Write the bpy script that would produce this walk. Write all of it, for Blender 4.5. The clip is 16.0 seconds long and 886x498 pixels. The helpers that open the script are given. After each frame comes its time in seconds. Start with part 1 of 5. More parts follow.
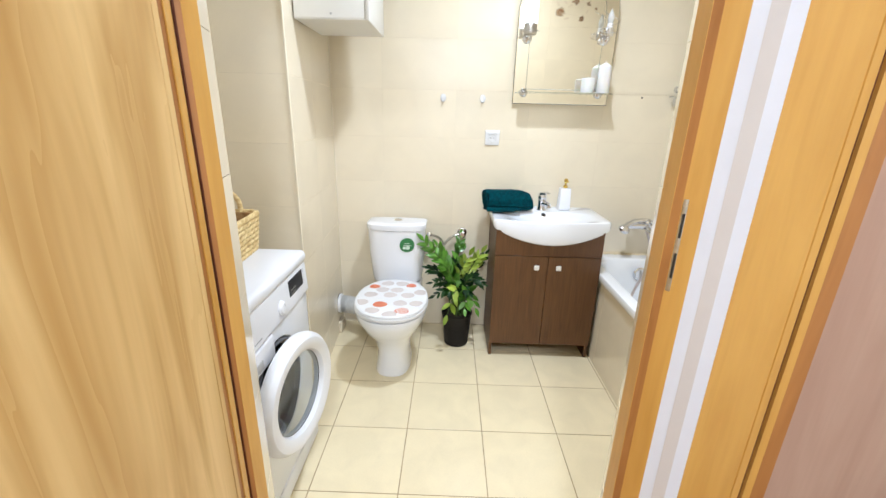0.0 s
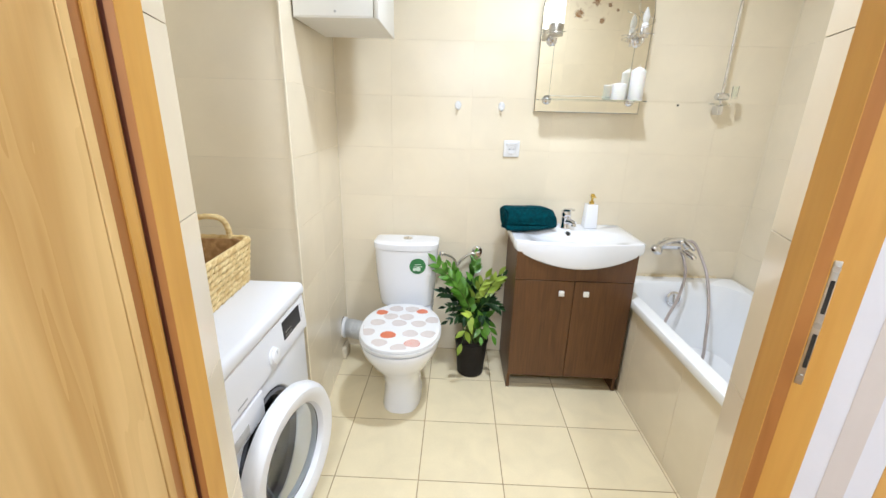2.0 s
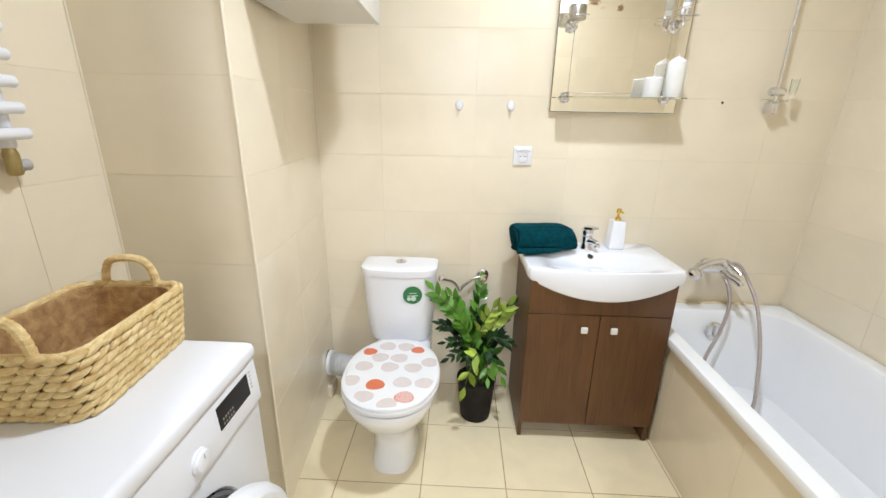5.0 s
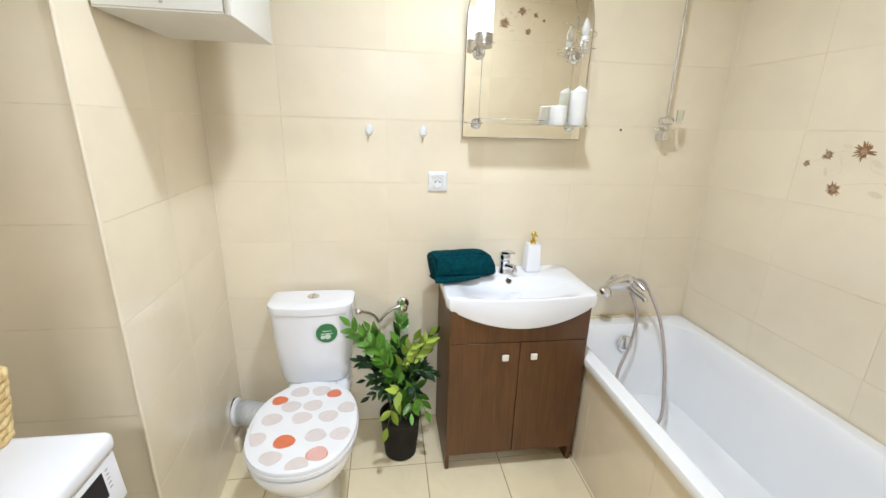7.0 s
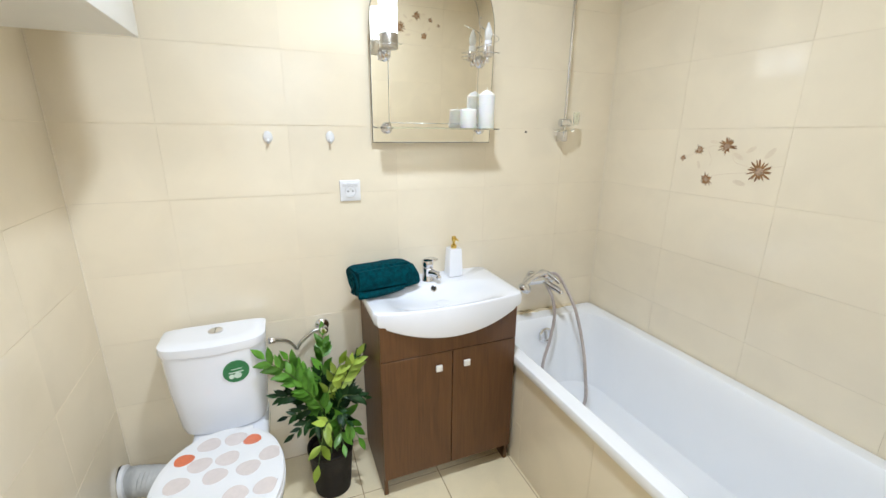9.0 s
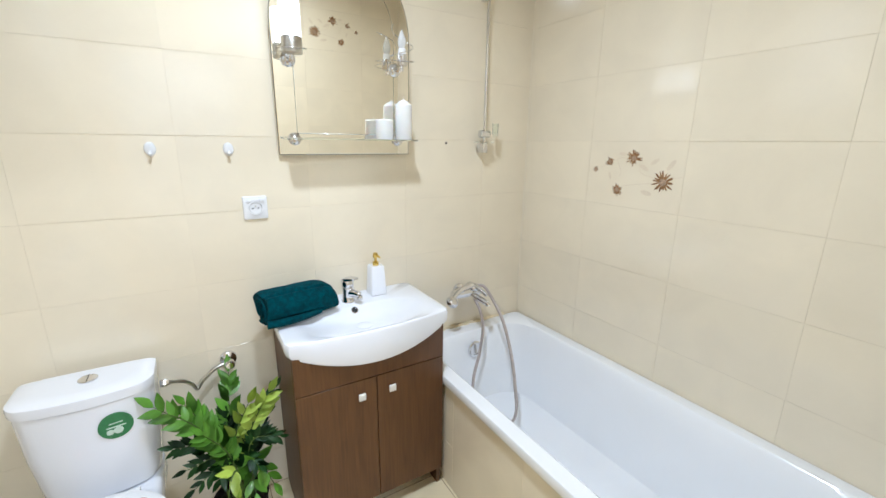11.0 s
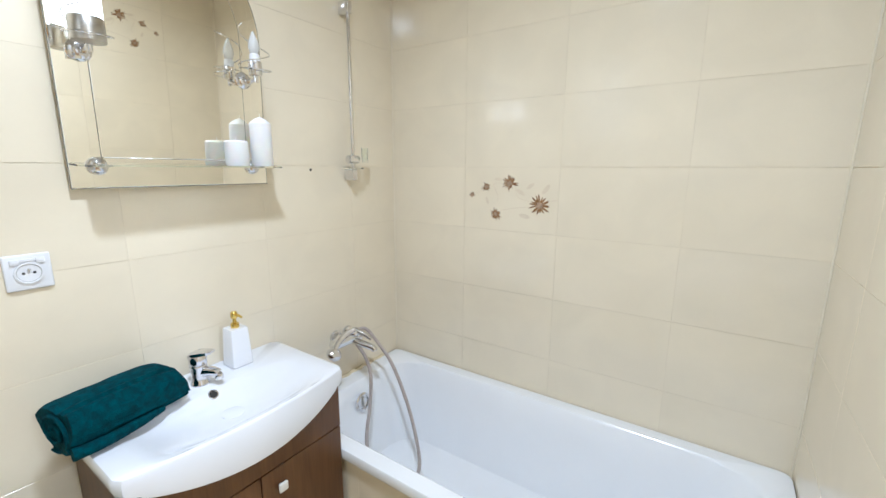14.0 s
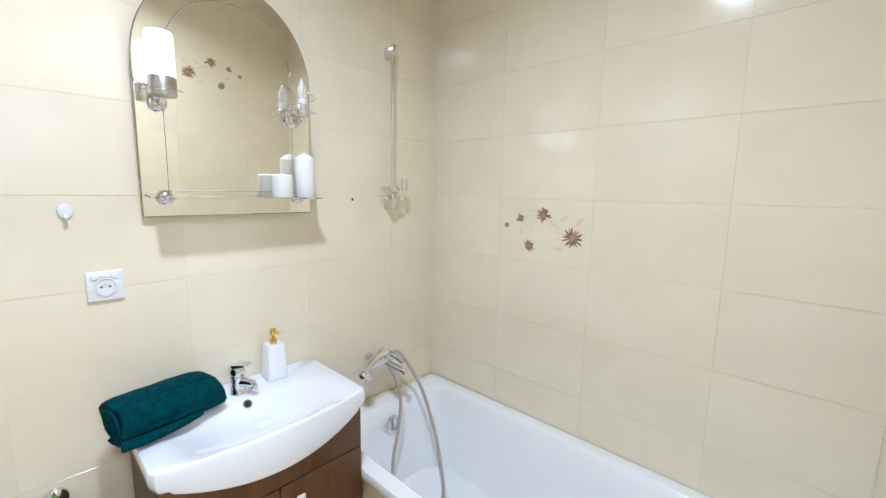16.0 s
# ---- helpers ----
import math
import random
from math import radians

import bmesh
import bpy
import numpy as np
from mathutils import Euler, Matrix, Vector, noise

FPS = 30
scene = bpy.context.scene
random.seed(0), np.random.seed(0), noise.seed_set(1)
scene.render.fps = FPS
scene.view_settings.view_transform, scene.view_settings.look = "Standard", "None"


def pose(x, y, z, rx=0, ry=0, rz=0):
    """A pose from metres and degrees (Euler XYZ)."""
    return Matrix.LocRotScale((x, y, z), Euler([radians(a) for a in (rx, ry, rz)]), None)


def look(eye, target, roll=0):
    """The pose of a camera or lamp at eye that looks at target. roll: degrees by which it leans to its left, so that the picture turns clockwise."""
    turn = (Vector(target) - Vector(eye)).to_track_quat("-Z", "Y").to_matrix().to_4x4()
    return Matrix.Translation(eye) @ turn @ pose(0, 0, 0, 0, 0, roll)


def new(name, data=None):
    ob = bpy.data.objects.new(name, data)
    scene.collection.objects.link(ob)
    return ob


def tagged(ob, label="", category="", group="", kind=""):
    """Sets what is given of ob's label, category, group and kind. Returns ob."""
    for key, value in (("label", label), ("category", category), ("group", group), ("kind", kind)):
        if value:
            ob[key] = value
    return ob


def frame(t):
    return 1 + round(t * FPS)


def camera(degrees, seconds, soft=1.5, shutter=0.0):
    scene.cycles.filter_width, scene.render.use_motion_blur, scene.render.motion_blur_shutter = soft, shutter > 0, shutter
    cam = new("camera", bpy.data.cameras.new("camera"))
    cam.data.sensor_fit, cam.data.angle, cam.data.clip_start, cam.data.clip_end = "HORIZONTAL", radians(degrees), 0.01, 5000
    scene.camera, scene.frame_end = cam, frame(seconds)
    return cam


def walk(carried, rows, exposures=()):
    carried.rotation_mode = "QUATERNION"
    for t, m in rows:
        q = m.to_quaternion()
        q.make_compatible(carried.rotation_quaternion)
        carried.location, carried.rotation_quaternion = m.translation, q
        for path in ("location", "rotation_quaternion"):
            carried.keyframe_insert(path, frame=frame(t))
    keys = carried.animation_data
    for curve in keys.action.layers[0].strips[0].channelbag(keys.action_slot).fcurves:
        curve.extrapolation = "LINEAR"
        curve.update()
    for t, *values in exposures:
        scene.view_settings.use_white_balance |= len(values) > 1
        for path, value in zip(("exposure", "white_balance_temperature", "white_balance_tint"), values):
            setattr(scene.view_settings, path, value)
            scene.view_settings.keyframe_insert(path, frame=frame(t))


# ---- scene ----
cam = camera(95.0, 16.0)
PATH = [
    (0, (-0.009, 0.005, 1.336), (-0.033, 1.904, 0.711), 1.5),
    (0.5, (-0.039, 0.075, 1.334), (-0.044, 1.972, 0.699), 1.5),
    (1, (-0.058, 0.12, 1.332), (-0.053, 2.016, 0.697), 1.5),
    (1.5, (-0.067, 0.167, 1.351), (-0.082, 2.069, 0.734), 1.4),
    (2, (-0.059, 0.23, 1.357), (-0.111, 2.135, 0.751), 1.5),
    (2.5, (-0.029, 0.295, 1.362), (-0.139, 2.2, 0.764), 1.3),
    (3, (-0.005, 0.349, 1.355), (-0.168, 2.254, 0.767), 1.3),
    (3.2, (0.02, 0.362, 1.354), (-0.176, 2.263, 0.765), 1.1),
    (5.3, (-0.053, 0.616, 1.379), (-0.083, 2.518, 0.762), 1.1),
    (5.5, (-0.049, 0.639, 1.364), (-0.045, 2.546, 0.762), 1.2),
    (6, (-0.062, 0.674, 1.367), (0.062, 2.579, 0.773), 1.4),
    (6.5, (-0.038, 0.683, 1.404), (0.172, 2.585, 0.823), 1.5),
    (7, (0.01, 0.678, 1.447), (0.279, 2.575, 0.873), 1.6),
    (7.5, (0.051, 0.663, 1.458), (0.374, 2.554, 0.893), 1.3),
    (8, (0.049, 0.686, 1.448), (0.466, 2.559, 0.886), 0.9),
    (8.5, (-0.003, 0.727, 1.438), (0.544, 2.572, 0.894), 0.5),
    (9, (-0.035, 0.767, 1.444), (0.68, 2.553, 0.9), 0.4),
    (9.2, (-0.029, 0.773, 1.431), (0.741, 2.543, 0.909), 0.3),
    (11.5, (0.062, 0.864, 1.462), (1.127, 2.479, 0.955), 0.7),
    (12, (0.065, 0.936, 1.443), (1.224, 2.487, 0.94), 0.7),
    (12.5, (0.042, 1.042, 1.45), (1.333, 2.485, 0.947), 0.7),
    (13, (0.041, 1.108, 1.447), (1.464, 2.426, 0.959), 0.4),
    (13.5, (0.033, 1.133, 1.449), (1.575, 2.324, 0.998), 0.3),
    (14, (0.01, 1.122, 1.463), (1.634, 2.224, 1.076), 0.3),
    (14.5, (-0.015, 1.092, 1.499), (1.644, 2.161, 1.174), 0.3),
    (15, (-0.011, 1.056, 1.516), (1.615, 2.183, 1.224), 0.5),
    (15.5, (0.029, 1.039, 1.512), (1.576, 2.276, 1.232), 0.6),
    (16, (0.073, 0.998, 1.499), (1.51, 2.36, 1.215), 0.9),
]
walk(cam, [(t, look(eye, target, roll)) for t, eye, target, roll in PATH],
     [(0, 0.02, 5860, 11), (5.5, -0.08, 6100, 12), (9, -0.12, 5880, 10), (12.5, -0.14, 5600, 10), (16, -0.17, 5570, 11)])

# ---- world, lights, exposure ----
world = bpy.data.worlds.new("world")
scene.world = world
world.use_nodes = True
wn = world.node_tree.nodes
wn["Background"].inputs["Color"].default_value = (0.9, 0.93, 1.0, 1)
wn["Background"].inputs["Strength"].default_value = 0.05


def area_lamp(name, m, size, watts, colour, spread=180):
    data = bpy.data.lights.new(name, "AREA")
    data.spread = radians(spread)
    data.shape, data.size, data.energy, data.color = "DISK", size, watts, colour
    ob = new(name, data)
    ob.matrix_world = m
    return ob


CEIL = 2.72
LAMP_X, LAMP_Y = 0.27, 1.47
area_lamp("ceiling_light_glow", look((LAMP_X, LAMP_Y, CEIL - 0.105), (LAMP_X, LAMP_Y, 0)), 0.15, 24.5, (0.86, 0.93, 1.0), 154)
area_lamp("hall_light_glow", look((0.1, -0.9, CEIL - 0.105), (0.1, -0.9, 0)), 0.3, 47.0, (0.90, 0.95, 1.0))

# ---- materials ----


def material(name, colour, rough=0.5, metal=0.0, vary=0.0, grain=0.0, scale=8.0, fine=90.0, bump=0.0, coat=0.0, second=None, stretch=(1, 1, 1), rand=0.0, spec=0.5, emit=0.0, emit_colour=None, sheen=0.0):
    mat = bpy.data.materials.new(name)
    mat.use_nodes = True
    nt = mat.node_tree
    n, link = nt.nodes, nt.links.new
    b = n["Principled BSDF"]
    b.inputs["Base Color"].default_value = (*colour, 1)
    b.inputs["Roughness"].default_value = rough
    b.inputs["Metallic"].default_value = metal
    b.inputs["Coat Weight"].default_value = coat
    b.inputs["Coat Roughness"].default_value = 0.12
    b.inputs["Specular IOR Level"].default_value = spec
    b.inputs["Sheen Weight"].default_value = sheen
    if emit:
        b.inputs["Emission Color"].default_value = (*(emit_colour or colour), 1)
        b.inputs["Emission Strength"].default_value = emit
    if not (vary or grain or bump or rand or second):
        return mat
    coord = n.new("ShaderNodeTexCoord")
    mapping = n.new("ShaderNodeMapping")
    mapping.inputs["Scale"].default_value = stretch
    link(coord.outputs["Object"], mapping.inputs["Vector"])
    info = n.new("ShaderNodeObjectInfo")
    shift = n.new("ShaderNodeVectorMath")
    shift.operation = "MULTIPLY_ADD"
    link(info.outputs["Random"], shift.inputs[0])
    shift.inputs[1].default_value = (37.0, 19.0, 53.0)
    link(mapping.outputs["Vector"], shift.inputs[2])
    big = n.new("ShaderNodeTexNoise")
    big.inputs["Scale"].default_value = scale
    big.inputs["Detail"].default_value = 5
    big.inputs["Distortion"].default_value = 0.6
    small = n.new("ShaderNodeTexNoise")
    small.inputs["Scale"].default_value = fine
    small.inputs["Detail"].default_value = 4
    link(shift.outputs[0], big.inputs["Vector"])
    link(shift.outputs[0], small.inputs["Vector"])
    dark = second or tuple(c * (1 - vary) for c in colour)
    ramp = n.new("ShaderNodeValToRGB")
    ramp.color_ramp.elements[0].position, ramp.color_ramp.elements[1].position = 0.34, 0.66
    ramp.color_ramp.elements[0].color = (*dark, 1)
    ramp.color_ramp.elements[1].color = (*colour, 1)
    link(big.outputs["Fac"], ramp.inputs["Fac"])
    out = ramp.outputs["Color"]
    if grain or rand:
        hsv = n.new("ShaderNodeHueSaturation")
        amount = n.new("ShaderNodeMath")
        amount.operation = "MULTIPLY_ADD"
        link(small.outputs["Fac"], amount.inputs[0])
        amount.inputs[1].default_value = grain
        amount.inputs[2].default_value = 1.0 - grain / 2 - rand / 2
        total = n.new("ShaderNodeMath")
        total.operation = "MULTIPLY_ADD"
        link(info.outputs["Random"], total.inputs[0])
        total.inputs[1].default_value = rand
        link(amount.outputs[0], total.inputs[2])
        link(total.outputs[0], hsv.inputs["Value"])
        link(out, hsv.inputs["Color"])
        out = hsv.outputs["Color"]
    link(out, b.inputs["Base Color"])
    if bump:
        bp = n.new("ShaderNodeBump")
        bp.inputs["Strength"].default_value = bump
        bp.inputs["Distance"].default_value = 0.004
        mix = n.new("ShaderNodeMath")
        mix.operation = "ADD"
        link(big.outputs["Fac"], mix.inputs[0])
        link(small.outputs["Fac"], mix.inputs[1])
        link(mix.outputs[0], bp.inputs["Height"])
        link(bp.outputs["Normal"], b.inputs["Normal"])
        rr = n.new("ShaderNodeMapRange")
        rr.inputs["To Min"].default_value = max(0.02, rough - 0.06)
        rr.inputs["To Max"].default_value = rough + 0.08
        link(big.outputs["Fac"], rr.inputs["Value"])
        link(rr.outputs["Result"], b.inputs["Roughness"])
    return mat


def glass_material(name, colour=(1, 1, 1), rough=0.0, ior=1.45):
    mat = material(name, colour, rough)
    b = mat.node_tree.nodes["Principled BSDF"]
    b.inputs["Transmission Weight"].default_value = 1.0
    b.inputs["IOR"].default_value = ior
    return mat


def wood_material(name, light, dark, rough=0.4, size=1.0, coat=0.15, contrast=(0.3, 0.75), pores=(0.94, 1.05), grain_z=0.9, rings=0.0):
    """Veneer with flames along z."""
    mat = bpy.data.materials.new(name)
    mat.use_nodes = True
    n, link = mat.node_tree.nodes, mat.node_tree.links.new
    b = n["Principled BSDF"]
    b.inputs["Roughness"].default_value = rough
    b.inputs["Coat Weight"].default_value = coat
    b.inputs["Coat Roughness"].default_value = 0.25
    coord, mp = n.new("ShaderNodeTexCoord"), n.new("ShaderNodeMapping")
    mp.inputs["Scale"].default_value = (7 * size, 7 * size, grain_z * size)
    link(coord.outputs["Object"], mp.inputs["Vector"])
    flame = n.new("ShaderNodeTexNoise")
    flame.inputs["Scale"].default_value, flame.inputs["Detail"].default_value, flame.inputs["Distortion"].default_value = 1.3, 3, 1.4
    link(mp.outputs["Vector"], flame.inputs["Vector"])
    mp2 = n.new("ShaderNodeMapping")
    mp2.inputs["Scale"].default_value = (170, 170, 5)
    link(coord.outputs["Object"], mp2.inputs["Vector"])
    pore = n.new("ShaderNodeTexNoise")
    pore.inputs["Scale"].default_value, pore.inputs["Detail"].default_value = 1.0, 4
    link(mp2.outputs["Vector"], pore.inputs["Vector"])
    ramp = n.new("ShaderNodeValToRGB")
    ramp.color_ramp.elements[0].position, ramp.color_ramp.elements[1].position = contrast
    ramp.color_ramp.elements[0].color, ramp.color_ramp.elements[1].color = (*dark, 1), (*light, 1)
    mid = ramp.color_ramp.elements.new(sum(contrast) / 2)
    mid.color = (*[(a * 0.6 + c * 0.4) for a, c in zip(light, dark)], 1)
    shade = flame.outputs["Fac"]
    if rings:
        # growth rings: each starts with a sharp dark edge and fades
        many, saw, blend = n.new("ShaderNodeMath"), n.new("ShaderNodeMath"), n.new("ShaderNodeMix")
        many.operation, saw.operation = "MULTIPLY", "FRACT"
        many.inputs[1].default_value = 5.0
        link(shade, many.inputs[0])
        link(many.outputs[0], saw.inputs[0])
        blend.inputs["Factor"].default_value = rings
        link(shade, blend.inputs["A"])
        link(saw.outputs[0], blend.inputs["B"])
        shade = blend.outputs["Result"]
    link(shade, ramp.inputs["Fac"])
    mr = n.new("ShaderNodeMapRange")
    mr.inputs["To Min"].default_value, mr.inputs["To Max"].default_value = pores
    link(pore.outputs["Fac"], mr.inputs["Value"])
    hsv = n.new("ShaderNodeHueSaturation")
    link(mr.outputs["Result"], hsv.inputs["Value"])
    link(ramp.outputs["Color"], hsv.inputs["Color"])
    link(hsv.outputs["Color"], b.inputs["Base Color"])
    bp = n.new("ShaderNodeBump")
    bp.inputs["Strength"].default_value, bp.inputs["Distance"].default_value = 0.15, 0.001
    link(pore.outputs["Fac"], bp.inputs["Height"])
    link(bp.outputs["Normal"], b.inputs["Normal"])
    return mat


WALL_TILE = material("cream_wall_tile", (0.880, 0.783, 0.602), 0.125, vary=0.05, grain=0.02, scale=5, fine=120, coat=0.2, rand=0.03, spec=0.75)
GROUT = material("beige_grout", (0.85, 0.745, 0.56), 0.85, vary=0.2, grain=0.15, scale=14, fine=300, bump=0.3)
FLOOR_TILE = material("sand_floor_tile", (0.87, 0.75, 0.50), 0.2, vary=0.07, grain=0.08, scale=7, fine=160, bump=0.0, rand=0.05)
FLOOR_GROUT = material("brown_floor_grout", (0.48, 0.34, 0.18), 0.9, vary=0.3, grain=0.2, scale=20, fine=300, bump=0.3)
PLASTER = material("white_plaster", (0.82, 0.80, 0.75), 0.85, vary=0.05, grain=0.04, scale=4, fine=200, bump=0.1)
CERAMIC = material("white_ceramic", (0.87, 0.88, 0.92), 0.12, vary=0.02, grain=0.01, scale=3, fine=60, bump=0.005, coat=0.5)
ACRYLIC = material("white_acrylic", (0.93, 0.94, 0.96), 0.17, vary=0.03, grain=0.01, scale=3, fine=60, bump=0.008, coat=0.4)
ENAMEL = material("white_enamel", (0.86, 0.87, 0.91), 0.3, vary=0.02, grain=0.015, scale=5, fine=240, bump=0.01, coat=0.2)
PLASTIC = material("white_plastic", (0.82, 0.82, 0.83), 0.38, vary=0.03, grain=0.02, scale=9, fine=200)
GREY_PLASTIC = material("grey_plastic", (0.50, 0.49, 0.47), 0.5, vary=0.15, grain=0.05, scale=30, fine=200)
HOSE_GREY = material("pale_grey_hose", (0.66, 0.65, 0.62), 0.5, vary=0.15, grain=0.05, scale=30, fine=200)
LAMINATE = material("white_laminate", (0.80, 0.78, 0.73), 0.4, vary=0.03, grain=0.02, scale=6, fine=200)
CHROME = material("chrome", (0.80, 0.80, 0.82), 0.09, metal=1.0, vary=0.1, grain=0.05, scale=30, fine=300)
STEEL = material("brushed_steel", (0.70, 0.68, 0.64), 0.3, metal=1.0, vary=0.25, grain=0.1, scale=40, fine=400)
BRASS = material("gold_metal", (0.83, 0.60, 0.16), 0.22, metal=1.0, vary=0.1, grain=0.05, scale=40, fine=300)
OLD_BRASS = material("dull_valve_brass", (0.45, 0.36, 0.16), 0.4, metal=0.8, vary=0.2, grain=0.1, scale=40, fine=300)
DARK = material("dark_gap", (0.02, 0.018, 0.016), 0.7, vary=0.2, scale=20)
RUBBER = material("grey_rubber", (0.16, 0.16, 0.17), 0.6, vary=0.2, scale=20)
DRUM = material("steel_drum", (0.10, 0.10, 0.105), 0.35, metal=0.6, vary=0.5, grain=0.2, scale=11, fine=80, bump=0.2)
MIRROR = material("silvered_mirror", (0.97, 0.945, 0.87), 0.012, metal=1.0)
MIRROR_EDGE = material("ground_glass_edge", (0.36, 0.34, 0.28), 0.2, metal=0.7, vary=0.1, scale=20)
GLASS = glass_material("clear_glass", (0.93, 0.97, 0.95))
DOOR_GLASS = glass_material("porthole_glass", (0.80, 0.84, 0.86))
BULB_GLASS = material("frosted_bulb_glass", (0.92, 0.92, 0.90), 0.15)
BULB_GLASS.node_tree.nodes["Principled BSDF"].inputs["Transmission Weight"].default_value = 0.45
WAX = material("white_wax", (0.92, 0.915, 0.905), 0.5, vary=0.03, grain=0.02, scale=20, fine=200)
WAX.node_tree.nodes["Principled BSDF"].inputs["Subsurface Weight"].default_value = 0.3
WAX.node_tree.nodes["Principled BSDF"].inputs["Subsurface Radius"].default_value = (0.02, 0.015, 0.01)
SHADE = material("lit_opal_glass", (0.95, 0.95, 0.95), 0.3, emit=4.0, emit_colour=(0.88, 0.94, 1.0))
DIFFUSER = material("lit_ceiling_opal", (0.95, 0.95, 0.95), 0.3, emit=8.0, emit_colour=(0.86, 0.93, 1.0))
WENGE = wood_material("dark_brown_veneer", (0.128, 0.055, 0.017), (0.088, 0.036, 0.011), 0.45, 2.6, 0.05, pores=(0.65, 1.35))
LEAF_WOOD = wood_material("golden_door_veneer", (0.76, 0.52, 0.215), (0.50, 0.28, 0.075), 0.42, 0.75, 0.1, (0.33, 0.66), grain_z=0.9, rings=0.07)
FRAME_WOOD = wood_material("orange_frame_veneer", (0.67, 0.375, 0.085), (0.55, 0.28, 0.052), 0.4, 1.5)
# frame veneer again, with the shade of rebates and gaps darkened into the colour
SHADE_BROWN_WOOD = wood_material("shaded_brown_edge", (0.46, 0.20, 0.05), (0.33, 0.13, 0.03), 0.5, 2.0)
SHADE_RED_GAP = wood_material("dark_red_rebate", (0.17, 0.045, 0.015), (0.09, 0.02, 0.01), 0.6, 2.0, 0.0)
PINK_WOOD = wood_material("pinkish_panel_veneer", (0.50, 0.33, 0.24), (0.40, 0.24, 0.17), 0.45, 0.8)
HALL_FLOOR = wood_material("hall_laminate", (0.40, 0.24, 0.11), (0.28, 0.16, 0.07), 0.4, 1.0)
TAPE = material("white_frame_strip", (0.80, 0.83, 0.92), 0.5, vary=0.03, grain=0.02, scale=10, fine=200)
TAPE_GREY = material("pale_greige_strip", (0.70, 0.66, 0.64), 0.55, vary=0.04, grain=0.02, scale=10, fine=200)
TERRY = material("dark_teal_terry", (0.001, 0.064, 0.082), 0.95, vary=0.5, grain=0.9, scale=60, fine=380, bump=1.0, spec=0.12)
RAFFIA = material("straw_braid", (0.90, 0.72, 0.37), 0.7, grain=0.35, scale=30, fine=220, bump=0.5, second=(0.66, 0.45, 0.18), stretch=(1, 1, 2.5))
# the same straw, darkened in colour for the shade inside the basket
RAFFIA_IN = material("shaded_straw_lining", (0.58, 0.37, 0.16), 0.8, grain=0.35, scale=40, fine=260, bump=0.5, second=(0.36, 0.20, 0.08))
POT = material("black_pot_plastic", (0.014, 0.011, 0.010), 0.55, spec=0.25, vary=0.4, grain=0.3, scale=60, fine=300, bump=0.4)
SOIL = material("potting_soil", (0.04, 0.028, 0.018), 0.95, vary=0.5, grain=0.4, scale=60, fine=300, bump=1.0)
LEAF_MID = material("green_leaf", (0.17, 0.42, 0.04), 0.32, vary=0.35, grain=0.2, scale=14, fine=90, coat=0.2, rand=0.25)
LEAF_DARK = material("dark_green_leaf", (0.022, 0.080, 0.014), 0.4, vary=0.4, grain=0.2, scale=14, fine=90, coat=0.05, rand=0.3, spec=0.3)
LEAF_NEW = material("young_yellow_green_leaf", (0.52, 0.68, 0.10), 0.35, vary=0.15, grain=0.15, scale=14, fine=90, coat=0.15, rand=0.25)
STEM = material("plant_stem", (0.10, 0.17, 0.03), 0.5, vary=0.3, grain=0.2, scale=30, fine=200)
DOT_GREY = material("greige_print", (0.71, 0.635, 0.61), 0.25, vary=0.07, grain=0.05, scale=60, fine=300, coat=0.4)
DOT_RED = material("coral_red_print", (0.70, 0.17, 0.07), 0.25, vary=0.1, grain=0.05, scale=60, fine=300, coat=0.4)
DOT_HATCH = material("coral_hatched_print", (0.74, 0.29, 0.20), 0.25, vary=0.1, grain=0.05, scale=60, fine=300, coat=0.4)
GREEN_STICKER = material("green_sticker", (0.035, 0.20, 0.06), 0.4, vary=0.15, grain=0.05, scale=60, fine=200)
PALE_GREEN = material("pale_print", (0.65, 0.78, 0.66), 0.4, vary=0.1, scale=60)
SCREEN = material("black_display", (0.012, 0.010, 0.010), 0.3, vary=0.3, scale=40, spec=0.25)
SCREEN_MARK = material("display_marks", (0.32, 0.30, 0.26), 0.4, vary=0.2, scale=60)
MARK_GREY = material("grey_print", (0.45, 0.46, 0.48), 0.4, vary=0.2, scale=60)
PETAL = material("brown_petal_print", (0.40, 0.21, 0.075), 0.3, grain=0.4, scale=160, fine=600, second=(0.13, 0.055, 0.02), coat=0.3)
PETAL_CORE = material("beige_flower_core", (0.58, 0.40, 0.27), 0.3, vary=0.6, grain=0.3, scale=220, fine=600, coat=0.3)
PALE_PRINT = material("faint_stem_print", (0.77, 0.66, 0.49), 0.3, vary=0.08, grain=0.05, scale=60, fine=300, coat=0.3)
CORNER_BEAD = material("cream_corner_sealant", (0.84, 0.755, 0.59), 0.35, vary=0.06, grain=0.03, scale=12, fine=200)
SILICONE = material("yellowed_sealant", (0.80, 0.68, 0.46), 0.5, vary=0.15, grain=0.15, scale=25, fine=200, bump=0.3)

# ---- mesh helpers ----


def thing(name, at, label, category, group="", kind=""):
    ob = new(name)
    ob.empty_display_size = 0.05
    ob.matrix_basis = Matrix.Translation(at)
    return tagged(ob, label, category, group, kind)


